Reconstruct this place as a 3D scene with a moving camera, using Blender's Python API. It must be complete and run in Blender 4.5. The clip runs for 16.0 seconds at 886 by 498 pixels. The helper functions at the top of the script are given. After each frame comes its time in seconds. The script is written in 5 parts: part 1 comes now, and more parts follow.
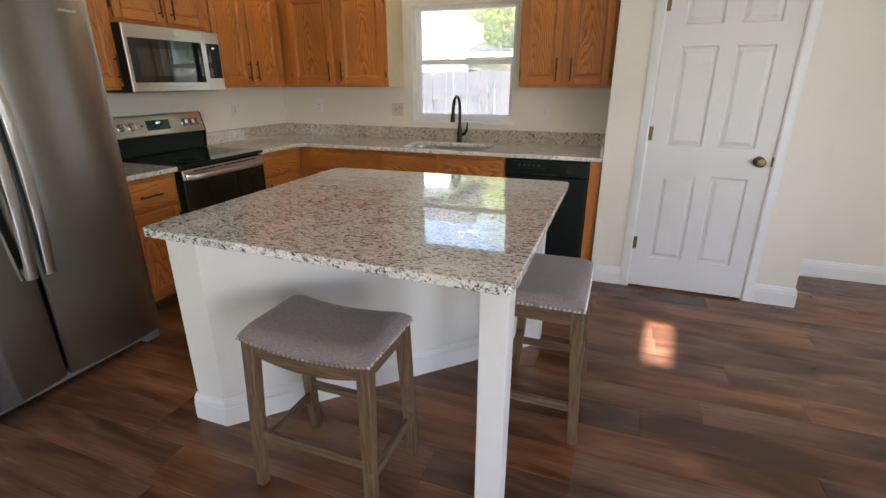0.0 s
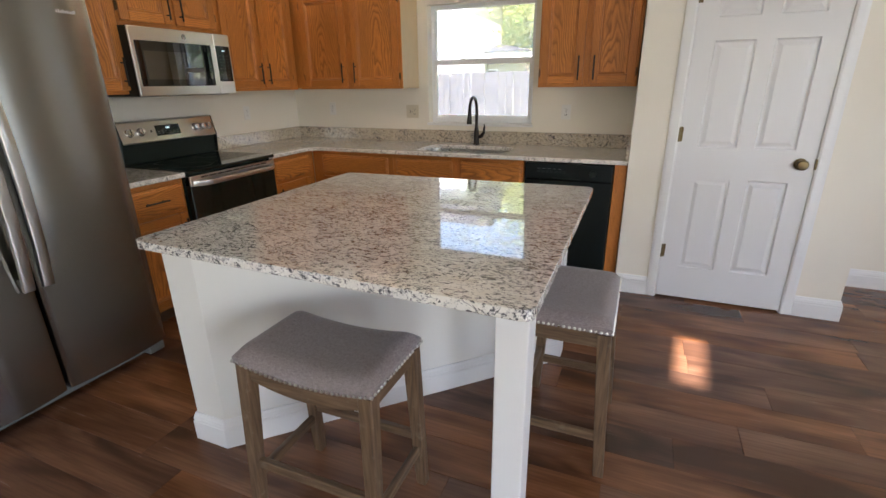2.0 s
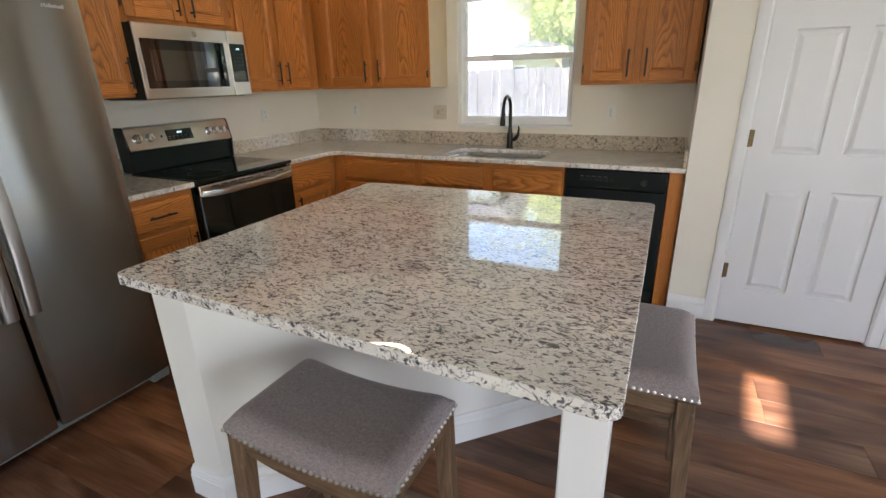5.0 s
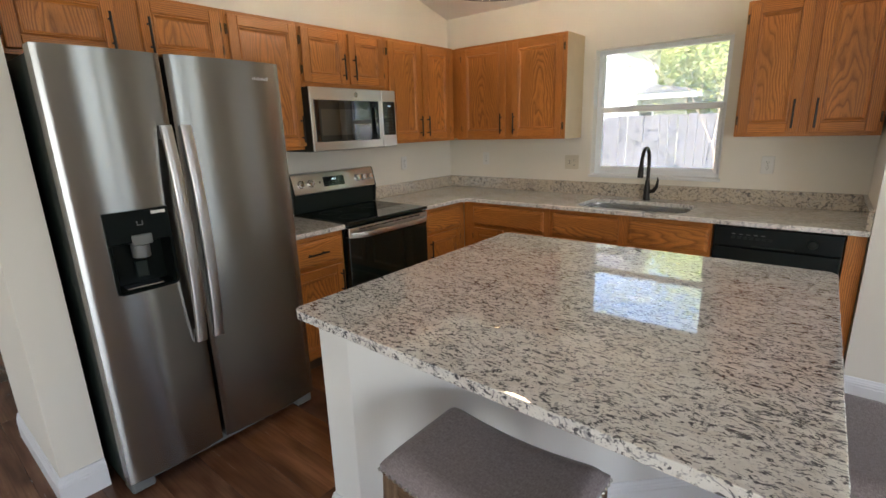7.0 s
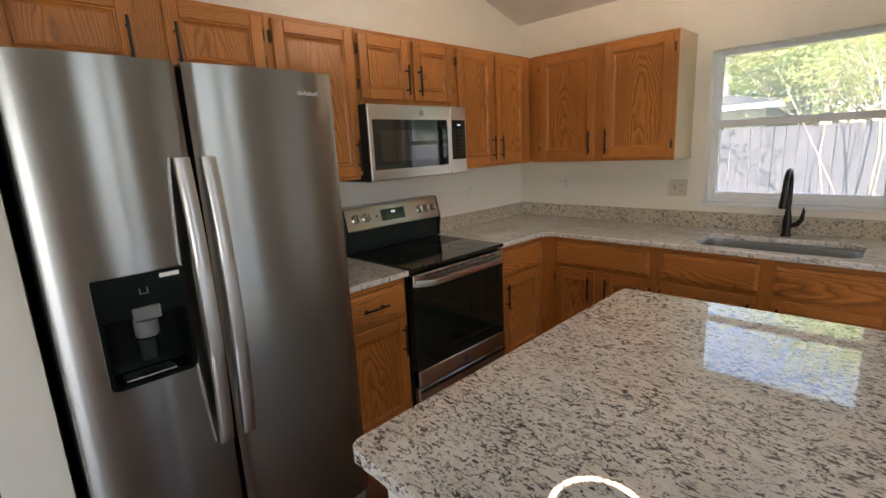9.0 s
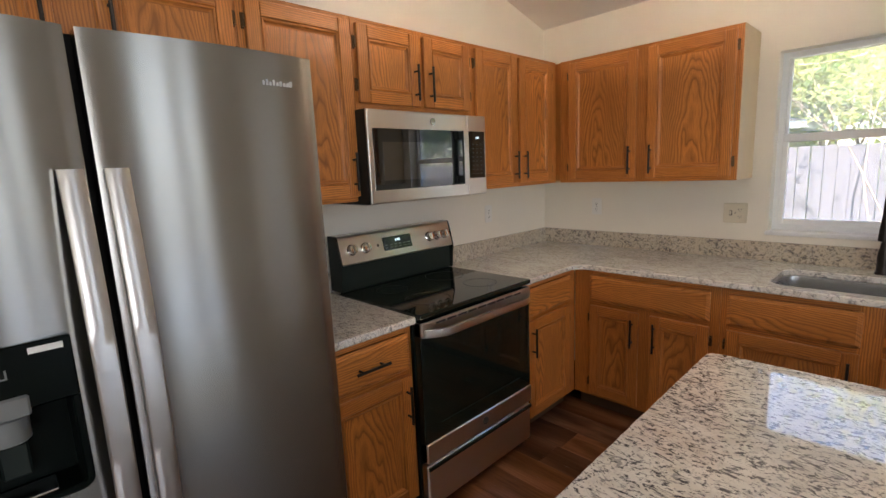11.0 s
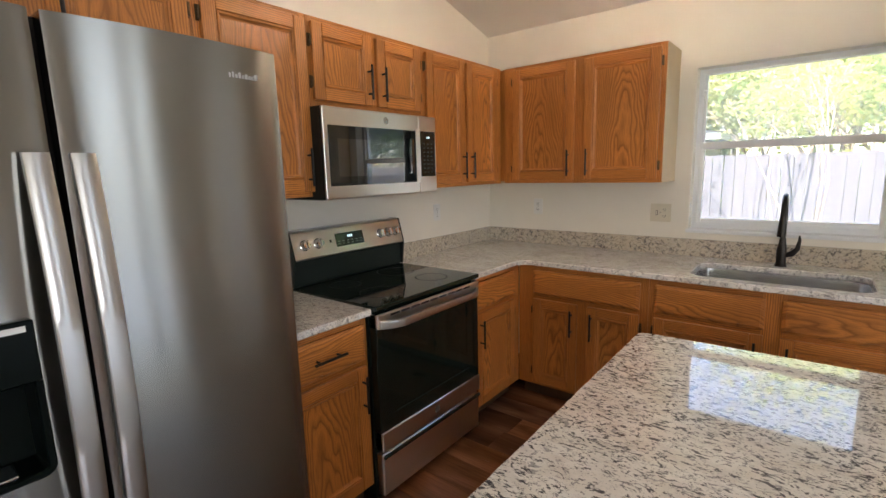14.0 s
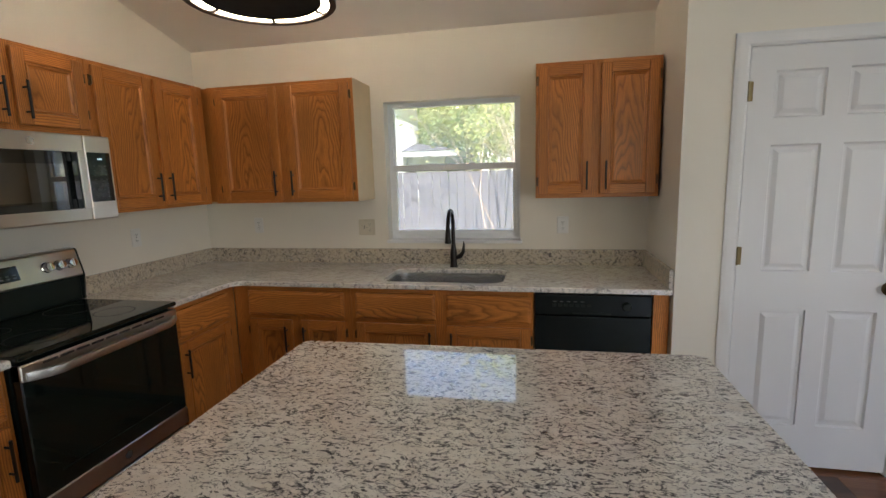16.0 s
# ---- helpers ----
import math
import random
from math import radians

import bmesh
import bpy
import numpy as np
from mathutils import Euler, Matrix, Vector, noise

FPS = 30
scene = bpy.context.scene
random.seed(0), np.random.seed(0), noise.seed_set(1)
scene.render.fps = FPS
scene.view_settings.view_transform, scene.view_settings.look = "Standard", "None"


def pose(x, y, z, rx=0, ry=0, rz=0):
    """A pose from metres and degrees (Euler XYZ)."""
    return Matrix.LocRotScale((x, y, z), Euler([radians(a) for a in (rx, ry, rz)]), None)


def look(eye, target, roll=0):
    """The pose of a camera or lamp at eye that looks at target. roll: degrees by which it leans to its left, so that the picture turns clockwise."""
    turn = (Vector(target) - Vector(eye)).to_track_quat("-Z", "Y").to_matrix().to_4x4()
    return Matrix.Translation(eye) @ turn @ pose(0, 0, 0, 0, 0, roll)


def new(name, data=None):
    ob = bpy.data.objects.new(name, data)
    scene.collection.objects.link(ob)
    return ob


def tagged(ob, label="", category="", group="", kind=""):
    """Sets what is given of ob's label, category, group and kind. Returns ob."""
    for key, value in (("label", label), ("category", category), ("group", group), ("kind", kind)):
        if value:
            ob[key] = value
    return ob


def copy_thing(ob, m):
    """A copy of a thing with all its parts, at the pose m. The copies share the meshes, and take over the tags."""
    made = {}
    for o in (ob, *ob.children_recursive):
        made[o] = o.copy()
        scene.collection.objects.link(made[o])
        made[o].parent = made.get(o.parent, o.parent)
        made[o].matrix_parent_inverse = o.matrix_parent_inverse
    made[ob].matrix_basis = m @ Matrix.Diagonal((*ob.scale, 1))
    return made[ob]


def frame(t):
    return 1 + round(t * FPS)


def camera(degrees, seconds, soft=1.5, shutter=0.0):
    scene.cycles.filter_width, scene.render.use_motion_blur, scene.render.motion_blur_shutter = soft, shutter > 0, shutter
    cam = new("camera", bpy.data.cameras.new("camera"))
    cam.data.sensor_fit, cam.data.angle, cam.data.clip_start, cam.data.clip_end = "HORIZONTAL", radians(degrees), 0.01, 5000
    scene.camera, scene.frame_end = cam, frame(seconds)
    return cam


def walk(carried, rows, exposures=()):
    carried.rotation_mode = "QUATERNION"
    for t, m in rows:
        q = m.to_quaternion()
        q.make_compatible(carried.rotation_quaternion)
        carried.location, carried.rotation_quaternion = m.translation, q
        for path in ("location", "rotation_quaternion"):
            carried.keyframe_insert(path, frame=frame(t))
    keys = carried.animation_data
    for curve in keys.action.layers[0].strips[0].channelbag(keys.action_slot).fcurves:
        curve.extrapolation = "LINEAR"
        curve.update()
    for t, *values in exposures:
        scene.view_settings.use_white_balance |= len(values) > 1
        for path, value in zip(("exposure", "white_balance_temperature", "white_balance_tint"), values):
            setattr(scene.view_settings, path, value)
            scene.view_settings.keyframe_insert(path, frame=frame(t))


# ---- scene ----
cam = camera(86.8, 16.0)
PATH = [
    (0, (3.258, -4.109, 1.429), (2.603, -2.346, 0.75), -0.1),
    (0.5, (3.253, -4.113, 1.43), (2.581, -2.354, 0.755), -0.2),
    (1, (3.246, -4.094, 1.426), (2.569, -2.335, 0.758), -0.4),
    (1.5, (3.233, -4.051, 1.428), (2.542, -2.296, 0.763), -0.7),
    (2, (3.221, -3.958, 1.417), (2.493, -2.22, 0.746), -0.8),
    (2.5, (3.194, -3.837, 1.423), (2.421, -2.123, 0.741), -0.7),
    (3, (3.197, -3.761, 1.426), (2.387, -2.069, 0.732), -0.8),
    (5.5, (3.036, -3.672, 1.428), (2.21, -1.978, 0.758), -1.6),
    (6, (3.084, -3.712, 1.428), (2.121, -2.068, 0.818), -1.7),
    (6.5, (3.066, -3.746, 1.469), (1.953, -2.174, 0.93), -2.0),
    (7, (2.942, -3.756, 1.482), (1.716, -2.258, 0.981), -1.8),
    (7.5, (2.803, -3.768, 1.469), (1.493, -2.34, 0.973), -1.7),
    (8, (2.661, -3.68, 1.445), (1.28, -2.322, 0.945), -2.0),
    (8.5, (2.479, -3.507, 1.475), (1.063, -2.179, 0.997), -2.5),
    (9, (2.406, -3.41, 1.514), (1.021, -2.029, 1.093), -2.9),
    (11.5, (1.957, -2.99, 1.491), (0.524, -1.63, 1.18), -2.7),
    (12, (1.929, -2.925, 1.493), (0.47, -1.585, 1.218), -2.6),
    (12.5, (1.929, -2.925, 1.542), (0.457, -1.59, 1.313), -2.5),
    (13, (1.953, -2.949, 1.537), (0.493, -1.602, 1.303), -2.3),
    (13.5, (1.984, -3.035, 1.508), (0.59, -1.63, 1.221), -1.8),
    (14, (2.052, -3.183, 1.472), (0.821, -1.642, 1.141), -1.5),
    (14.5, (2.167, -3.237, 1.493), (1.239, -1.5, 1.141), -0.9),
    (15, (2.318, -3.217, 1.528), (1.722, -1.341, 1.17), -1.0),
    (15.5, (2.419, -3.183, 1.518), (2.055, -1.251, 1.153), -1.5),
    (16, (2.494, -3.154, 1.524), (2.09, -1.22, 1.212), -1.6),
]
EXPOSURES = [(0, 2.50, 6600, 16), (3, 2.55, 6600, 16), (5.5, 2.60, 6550, 14), (6.2, 2.54, 6550, 14), (7.2, 2.40, 6580, 15), (9, 2.28, 6650, 17), (11.5, 2.58, 6600, 20), (13, 2.6, 6700, 21), (14.2, 2.66, 6500, 17), (14.6, 2.56, 6480, 16), (15, 2.26, 6500, 15), (15.5, 2.03, 6520, 14), (16, 2.03, 6520, 14)]
walk(cam, [(t, look(eye, target, roll)) for t, eye, target, roll in PATH], EXPOSURES)

# ---- light ----
SUN = Vector((0.30, -0.60, 0.74)).normalized()      # towards the sun
world = bpy.data.worlds.new("sky")
scene.world = world
world.use_nodes = True
wn = world.node_tree.nodes
sky = wn.new("ShaderNodeTexSky")
sky.sky_type = 'NISHITA'
sky.sun_disc = False
sky.sun_elevation = math.asin(SUN.z)
sky.sun_rotation = math.atan2(SUN.x, SUN.y)
wn["Background"].inputs["Strength"].default_value = 0.15
world.node_tree.links.new(sky.outputs[0], wn["Background"].inputs["Color"])

sun = new("sun", bpy.data.lights.new("sun", 'SUN'))
sun.data.energy, sun.data.angle, sun.data.color = 5.0, radians(0.9), (1.0, 0.96, 0.91)
sun.matrix_world = look(SUN * 30, (0, 0, 0))


def window_light(name, place, target, width, height, power, colour):
    """The sky's light in a window's opening."""
    ob = new(name, bpy.data.lights.new(name, 'AREA'))
    ob.data.shape, ob.data.size, ob.data.size_y = 'RECTANGLE', width, height
    ob.data.energy, ob.data.color = power, colour
    ob.matrix_world = look(place, target)
    return ob


SKYLIGHT = (0.95, 0.97, 1.0)
window_light("east_window_light", (6.52, -2.05, 2.0), (0, -2.05, 2.0), 1.3, 2.0, 1.7, SKYLIGHT)
window_light("south_window_light", (5.0, -8.46, 1.45), (5.0, 0, 1.45), 2.1, 1.5, 1.5, (0.80, 0.90, 1.0))
# added fill from an unseen doorway, for the range and the island's front
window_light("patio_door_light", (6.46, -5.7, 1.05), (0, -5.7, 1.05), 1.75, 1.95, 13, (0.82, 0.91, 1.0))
window_light("west_window_light", (-3.0, -8.46, 1.45), (-3.0, 0, 1.45), 2.4, 1.5, 16, (0.84, 0.92, 1.0))


# ---- materials ----
class Tree:
    """Short ways to write a node material."""

    def __init__(self, name):
        self.mat = bpy.data.materials.new(name)
        self.mat.use_nodes = True
        self.t = self.mat.node_tree
        self.bsdf = self.t.nodes["Principled BSDF"]

    def node(self, kind, **inputs):
        n = self.t.nodes.new(kind)
        for k, v in inputs.items():
            self.to(n.inputs[k.replace("_", " ")], v)
        return n

    def to(self, socket, v):
        if isinstance(v, bpy.types.NodeSocket):
            self.t.links.new(v, socket)
        elif isinstance(v, tuple) and len(v) == 3 and socket.type == 'RGBA':
            socket.default_value = (*v, 1)
        else:
            socket.default_value = v

    def set(self, **inputs):
        for k, v in inputs.items():
            self.to(self.bsdf.inputs[k.replace("_", " ")], v)
        return self

    def math(self, op, a, b=0.0, c=0.0):
        n = self.t.nodes.new("ShaderNodeMath")
        n.operation = op
        for i, v in enumerate((a, b, c)):
            self.to(n.inputs[i], v)
        return n.outputs[0]

    def mix(self, f, a, b, blend='MIX'):
        n = self.t.nodes.new("ShaderNodeMix")
        n.data_type, n.blend_type = 'RGBA', blend
        self.to(n.inputs[0], f)
        self.to(n.inputs[6], a)
        self.to(n.inputs[7], b)
        return n.outputs[2]

    def ramp(self, f, *stops):
        n = self.t.nodes.new("ShaderNodeValToRGB")
        e = n.color_ramp.elements
        while len(e) < len(stops):
            e.new(0.5)
        for el, (p, c) in zip(e, stops):
            el.position = p
            el.color = (*c, 1) if isinstance(c, tuple) else (c, c, c, 1)
        self.to(n.inputs[0], f)
        return n.outputs[0]

    def coord(self, which="Object", scale=(1, 1, 1), offset=None, turn=(0, 0, 0)):
        c = self.t.nodes.new("ShaderNodeTexCoord")
        m = self.t.nodes.new("ShaderNodeMapping")
        m.inputs["Scale"].default_value = scale
        m.inputs["Rotation"].default_value = turn
        self.t.links.new(c.outputs[which], m.inputs["Vector"])
        if offset is not None:
            x = self.t.nodes.new("ShaderNodeCombineXYZ")
            for i, k in enumerate((17.3, 31.7, 9.1)):
                self.to(x.inputs[i], self.math('MULTIPLY', offset, k))
            self.t.links.new(x.outputs[0], m.inputs["Location"])
        return m.outputs[0]

    def noise(self, vec, scale=5.0, detail=3.0, rough=0.5, distort=0.0):
        n = self.node("ShaderNodeTexNoise", Vector=vec, Scale=scale, Detail=detail, Roughness=rough, Distortion=distort)
        return n.outputs[0]

    def bump(self, height, strength=0.2, distance=0.002):
        n = self.node("ShaderNodeBump", Height=height, Strength=strength, Distance=distance)
        self.to(self.bsdf.inputs["Normal"], n.outputs[0])
        return self

    def random(self):
        return self.t.nodes.new("ShaderNodeObjectInfo").outputs["Random"]


def paint(name, colour, rough=0.55, texture=0.15, scale=180.0, wear=0.05):
    t = Tree(name)
    v = t.coord()
    big = t.noise(v, 1.7, 3)
    fine = t.noise(v, scale, 3)
    dark = tuple(c * (1 - wear) for c in colour)
    t.set(Base_Color=t.mix(t.ramp(big, (0.35, 0.0), (0.7, 1.0)), dark, colour), Roughness=rough)
    t.bump(fine, texture, 0.0012)
    return t.mat


def oak(name, cathedral, tone=1.0):
    """Golden oak; u runs across the grain and v along it, in metres."""
    t = Tree(name)
    r = t.random()
    uv = t.node("ShaderNodeSeparateXYZ", Vector=t.coord("UV", offset=None))
    u, v = uv.outputs[0], uv.outputs[1]
    u0 = t.math('ADD', u, t.math('MULTIPLY', r, 0.31))
    v0 = t.math('ADD', v, t.math('MULTIPLY', r, 7.7))

    def vec(a, b, c=0.0):
        n = t.t.nodes.new("ShaderNodeCombineXYZ")
        t.to(n.inputs[0], a), t.to(n.inputs[1], b), t.to(n.inputs[2], c)
        return n.outputs[0]
    wob = t.noise(vec(t.math('MULTIPLY', u0, 9.0), t.math('MULTIPLY', v0, 2.2), t.math('MULTIPLY', r, 40)), 1.0, 2, 0.5)
    wig = t.noise(vec(t.math('MULTIPLY', u0, 30.0), t.math('MULTIPLY', v0, 9.0), r), 1.0, 2, 0.5)
    period = t.math('PINGPONG', t.math('ADD', u, t.math('MULTIPLY', r, 0.3)), 0.15)
    arch = t.math('MULTIPLY', t.math('MULTIPLY', period, period), 380.0 * cathedral)
    rings = t.math('ADD', t.math('ADD', arch, t.math('MULTIPLY', v0, 8.0 * cathedral)),
                   t.math('ADD', t.math('MULTIPLY', u0, 130.0 * (1 - cathedral)), t.math('MULTIPLY', wob, 4.0 + 3.5 * cathedral)))
    rings = t.math('ADD', rings, t.math('MULTIPLY', wig, 0.7))
    saw = t.math('FRACT', rings)
    band = t.ramp(saw, (0.0, 0.0), (0.10, 0.42), (0.50, 0.95), (0.82, 0.80), (1.0, 0.0))
    pores = t.noise(vec(t.math('MULTIPLY', u0, 520.0), t.math('MULTIPLY', v0, 14.0)), 1.0, 2, 0.6)
    pores = t.ramp(pores, (0.36, 0.0), (0.5, 1.0))
    patch = t.noise(vec(t.math('MULTIPLY', u0, 6.0), t.math('MULTIPLY', v0, 1.5)), 1.0, 2)
    light = (0.72 * tone, 0.268 * tone, 0.058 * tone)
    deep = (0.185 * tone, 0.054 * tone, 0.010 * tone)
    col = t.mix(t.math('ADD', 0.20, t.math('MULTIPLY', band, 0.78)), deep, light)
    col = t.mix(t.math('MULTIPLY', t.math('SUBTRACT', 1.0, pores), 0.42), col, (0.17 * tone, 0.055 * tone, 0.011 * tone))
    col = t.mix(t.math('MULTIPLY', t.ramp(patch, (0.4, 0.0), (0.7, 1.0)), 0.50), col, (0.34 * tone, 0.122 * tone, 0.026 * tone))
    hue = t.node("ShaderNodeHueSaturation", Color=col, Value=t.math('ADD', 0.90, t.math('MULTIPLY', r, 0.2)))
    t.set(Base_Color=hue.outputs[0], Roughness=t.math('ADD', 0.30, t.math('MULTIPLY', band, 0.1)))
    t.bump(pores, 0.12, 0.0008)
    return t.mat


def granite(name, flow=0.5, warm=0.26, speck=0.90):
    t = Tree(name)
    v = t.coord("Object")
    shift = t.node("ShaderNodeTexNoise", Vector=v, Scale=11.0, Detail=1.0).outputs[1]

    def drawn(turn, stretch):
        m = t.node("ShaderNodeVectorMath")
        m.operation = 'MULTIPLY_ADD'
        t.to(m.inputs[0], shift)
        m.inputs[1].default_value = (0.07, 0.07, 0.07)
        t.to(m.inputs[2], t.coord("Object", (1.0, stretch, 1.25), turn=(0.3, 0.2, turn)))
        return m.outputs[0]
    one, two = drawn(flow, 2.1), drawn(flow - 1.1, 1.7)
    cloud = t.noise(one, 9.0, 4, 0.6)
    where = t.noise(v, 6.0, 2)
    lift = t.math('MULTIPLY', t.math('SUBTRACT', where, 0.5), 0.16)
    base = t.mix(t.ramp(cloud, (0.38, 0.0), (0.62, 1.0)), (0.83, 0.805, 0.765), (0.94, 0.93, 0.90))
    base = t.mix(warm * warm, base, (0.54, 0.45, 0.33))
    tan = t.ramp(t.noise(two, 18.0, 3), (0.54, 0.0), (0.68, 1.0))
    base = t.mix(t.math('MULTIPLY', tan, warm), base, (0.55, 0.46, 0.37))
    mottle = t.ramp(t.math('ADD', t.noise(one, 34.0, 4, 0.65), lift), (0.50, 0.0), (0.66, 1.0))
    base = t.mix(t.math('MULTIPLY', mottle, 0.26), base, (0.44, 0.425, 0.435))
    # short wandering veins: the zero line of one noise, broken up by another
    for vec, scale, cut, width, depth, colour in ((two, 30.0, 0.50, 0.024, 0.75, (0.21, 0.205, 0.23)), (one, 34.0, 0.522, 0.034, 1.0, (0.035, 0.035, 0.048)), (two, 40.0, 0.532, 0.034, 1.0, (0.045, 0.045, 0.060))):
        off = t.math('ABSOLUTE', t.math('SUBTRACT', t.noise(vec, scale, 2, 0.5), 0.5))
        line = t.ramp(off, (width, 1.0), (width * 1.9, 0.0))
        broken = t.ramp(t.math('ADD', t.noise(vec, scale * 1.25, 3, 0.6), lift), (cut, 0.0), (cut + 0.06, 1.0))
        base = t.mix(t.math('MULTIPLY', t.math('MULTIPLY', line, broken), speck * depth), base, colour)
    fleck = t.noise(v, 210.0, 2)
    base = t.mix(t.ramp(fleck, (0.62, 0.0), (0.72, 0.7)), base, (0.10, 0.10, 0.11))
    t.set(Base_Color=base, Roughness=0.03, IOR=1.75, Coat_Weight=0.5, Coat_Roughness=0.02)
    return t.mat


def plank_material(name):
    """Dark walnut vinyl planks; each object and each loose piece has its own board."""
    t = Tree(name)
    r = t.math('FRACT', t.math('ADD', t.random(), t.t.nodes.new("ShaderNodeNewGeometry").outputs["Random Per Island"]))
    v = t.coord("Object", (0.62, 2.3, 1.0), offset=r)
    w = t.coord("Object", (4.0, 95.0, 1.0), offset=r)
    broad = t.noise(v, 2.6, 2.5, 0.5, 0.7)
    lines = t.noise(w, 1.0, 4, 0.6)
    col = t.ramp(broad, (0.30, (0.070, 0.0280, 0.0145)), (0.46, (0.150, 0.0600, 0.0275)), (0.60, (0.235, 0.099, 0.046)), (0.74, (0.30, 0.136, 0.067)))
    col = t.mix(t.math('MULTIPLY', t.ramp(lines, (0.38, 1.0), (0.56, 0.0)), 0.30), col, (0.055, 0.023, 0.012))
    hue = t.node("ShaderNodeHueSaturation", Color=col, Value=t.math('ADD', 0.82, t.math('MULTIPLY', r, 0.36)), Saturation=t.math('ADD', 0.85, t.math('MULTIPLY', r, 0.2)))
    t.set(Base_Color=hue.outputs[0], Roughness=t.math('ADD', 0.19, t.math('MULTIPLY', lines, 0.12)), Specular_IOR_Level=0.42)
    t.bump(lines, 0.08, 0.0005)
    return t.mat


def steel(name, colour=(0.60, 0.595, 0.58), rough=0.30, aniso=0.96, rotation=0.25, along=(2.0, 2.0, 600.0)):
    t = Tree(name)
    tan = t.t.nodes.new("ShaderNodeTangent")
    tan.direction_type, tan.axis = 'RADIAL', 'Z'
    brush = t.noise(t.coord("Object", along), 1.0, 3)
    smear = t.noise(t.coord("Object"), 3.0, 3)
    t.set(Base_Color=colour, Metallic=1.0, Roughness=t.math('ADD', rough - 0.02, t.math('MULTIPLY', smear, 0.04)),
          Anisotropic=aniso, Anisotropic_Rotation=rotation, Tangent=tan.outputs[0])
    t.bump(brush, 0.02, 0.0002)
    return t.mat


def plain(name, colour, rough=0.4, metal=0.0, vary=0.12, scale=25.0, **more):
    t = Tree(name)
    n = t.noise(t.coord(), scale, 3)
    t.set(Base_Color=t.mix(n, tuple(c * (1 - vary) for c in colour), tuple(min(1, c * (1 + vary)) for c in colour)),
          Roughness=t.math('ADD', rough * 0.9, t.math('MULTIPLY', n, rough * 0.2)), Metallic=metal, **more)
    return t.mat


def fabric(name):
    t = Tree(name)
    w1 = t.noise(t.coord("Object", (480, 90, 200)), 1.0, 2)
    w2 = t.noise(t.coord("Object", (90, 480, 200)), 1.0, 2)
    weave = t.math('ADD', t.math('MULTIPLY', w1, 0.5), t.math('MULTIPLY', w2, 0.5))
    big = t.noise(t.coord(), 7.0, 3)
    col = t.ramp(weave, (0.30, (0.148, 0.118, 0.120)), (0.5, (0.240, 0.197, 0.202)), (0.70, (0.34, 0.293, 0.298)))
    col = t.mix(t.math('MULTIPLY', big, 0.3), col, (0.19, 0.155, 0.145))
    t.set(Base_Color=col, Roughness=0.9, Sheen_Weight=0.25)
    t.bump(weave, 0.35, 0.0012)
    return t.mat


def stool_wood(name):
    t = Tree(name)
    r = t.random()
    uv = t.node("ShaderNodeMapping", Vector=t.t.nodes.new("ShaderNodeTexCoord").outputs["UV"])
    uv.inputs["Scale"].default_value = (90, 6, 1)
    x = t.t.nodes.new("ShaderNodeCombineXYZ")
    t.to(x.inputs[0], t.math('MULTIPLY', r, 50))
    t.to(uv.inputs["Location"], x.outputs[0])
    g = t.noise(uv.outputs[0], 1.0, 4, 0.6)
    worn = t.noise(t.coord(), 14.0, 4, 0.7)
    col = t.ramp(g, (0.28, (0.055, 0.033, 0.019)), (0.5, (0.138, 0.083, 0.047)), (0.75, (0.22, 0.142, 0.086)))
    col = t.mix(t.ramp(worn, (0.60, 0.0), (0.75, 0.5)), col, (0.30, 0.25, 0.19))
    t.set(Base_Color=col, Roughness=0.5)
    t.bump(g, 0.2, 0.0008)
    return t.mat


def glass(name, tint=(1, 1, 1), rough=0.0, haze=0.0):
    t = Tree(name)
    t.set(Base_Color=tint, Roughness=rough, IOR=1.45, Transmission_Weight=1.0)
    if haze:
        # a pale translucent veil imitates the glare of the bright outdoors
        veil = t.node("ShaderNodeBsdfTranslucent", Color=(0.9, 0.9, 0.88))
        smear = t.math('ADD', haze * 0.7, t.math('MULTIPLY', t.noise(t.coord(), 4.0, 3), haze * 0.6))
        mx = t.node("ShaderNodeMixShader", Fac=smear)
        t.t.links.new(t.bsdf.outputs[0], mx.inputs[1])
        t.t.links.new(veil.outputs[0], mx.inputs[2])
        t.t.links.new(mx.outputs[0], t.t.nodes["Material Output"].inputs["Surface"])
    return t.mat


def glow(name, colour, strength):
    t = Tree(name)
    t.set(Base_Color=(0.8, 0.8, 0.8), Emission_Color=colour, Emission_Strength=strength)
    return t.mat


def leaf_material(name, a, b):
    t = Tree(name)
    r = t.t.nodes.new("ShaderNodeNewGeometry").outputs["Random Per Island"]
    c = t.mix(r, a, b)
    t.set(Base_Color=c, Roughness=0.55)
    tr = t.node("ShaderNodeBsdfTranslucent", Color=t.mix(r, tuple(min(1, x * 2.2) for x in a), tuple(min(1, x * 2.2) for x in b)))
    mx = t.node("ShaderNodeMixShader", Fac=0.6)
    t.t.links.new(t.bsdf.outputs[0], mx.inputs[1])
    t.t.links.new(tr.outputs[0], mx.inputs[2])
    t.t.links.new(mx.outputs[0], t.t.nodes["Material Output"].inputs["Surface"])
    return t.mat


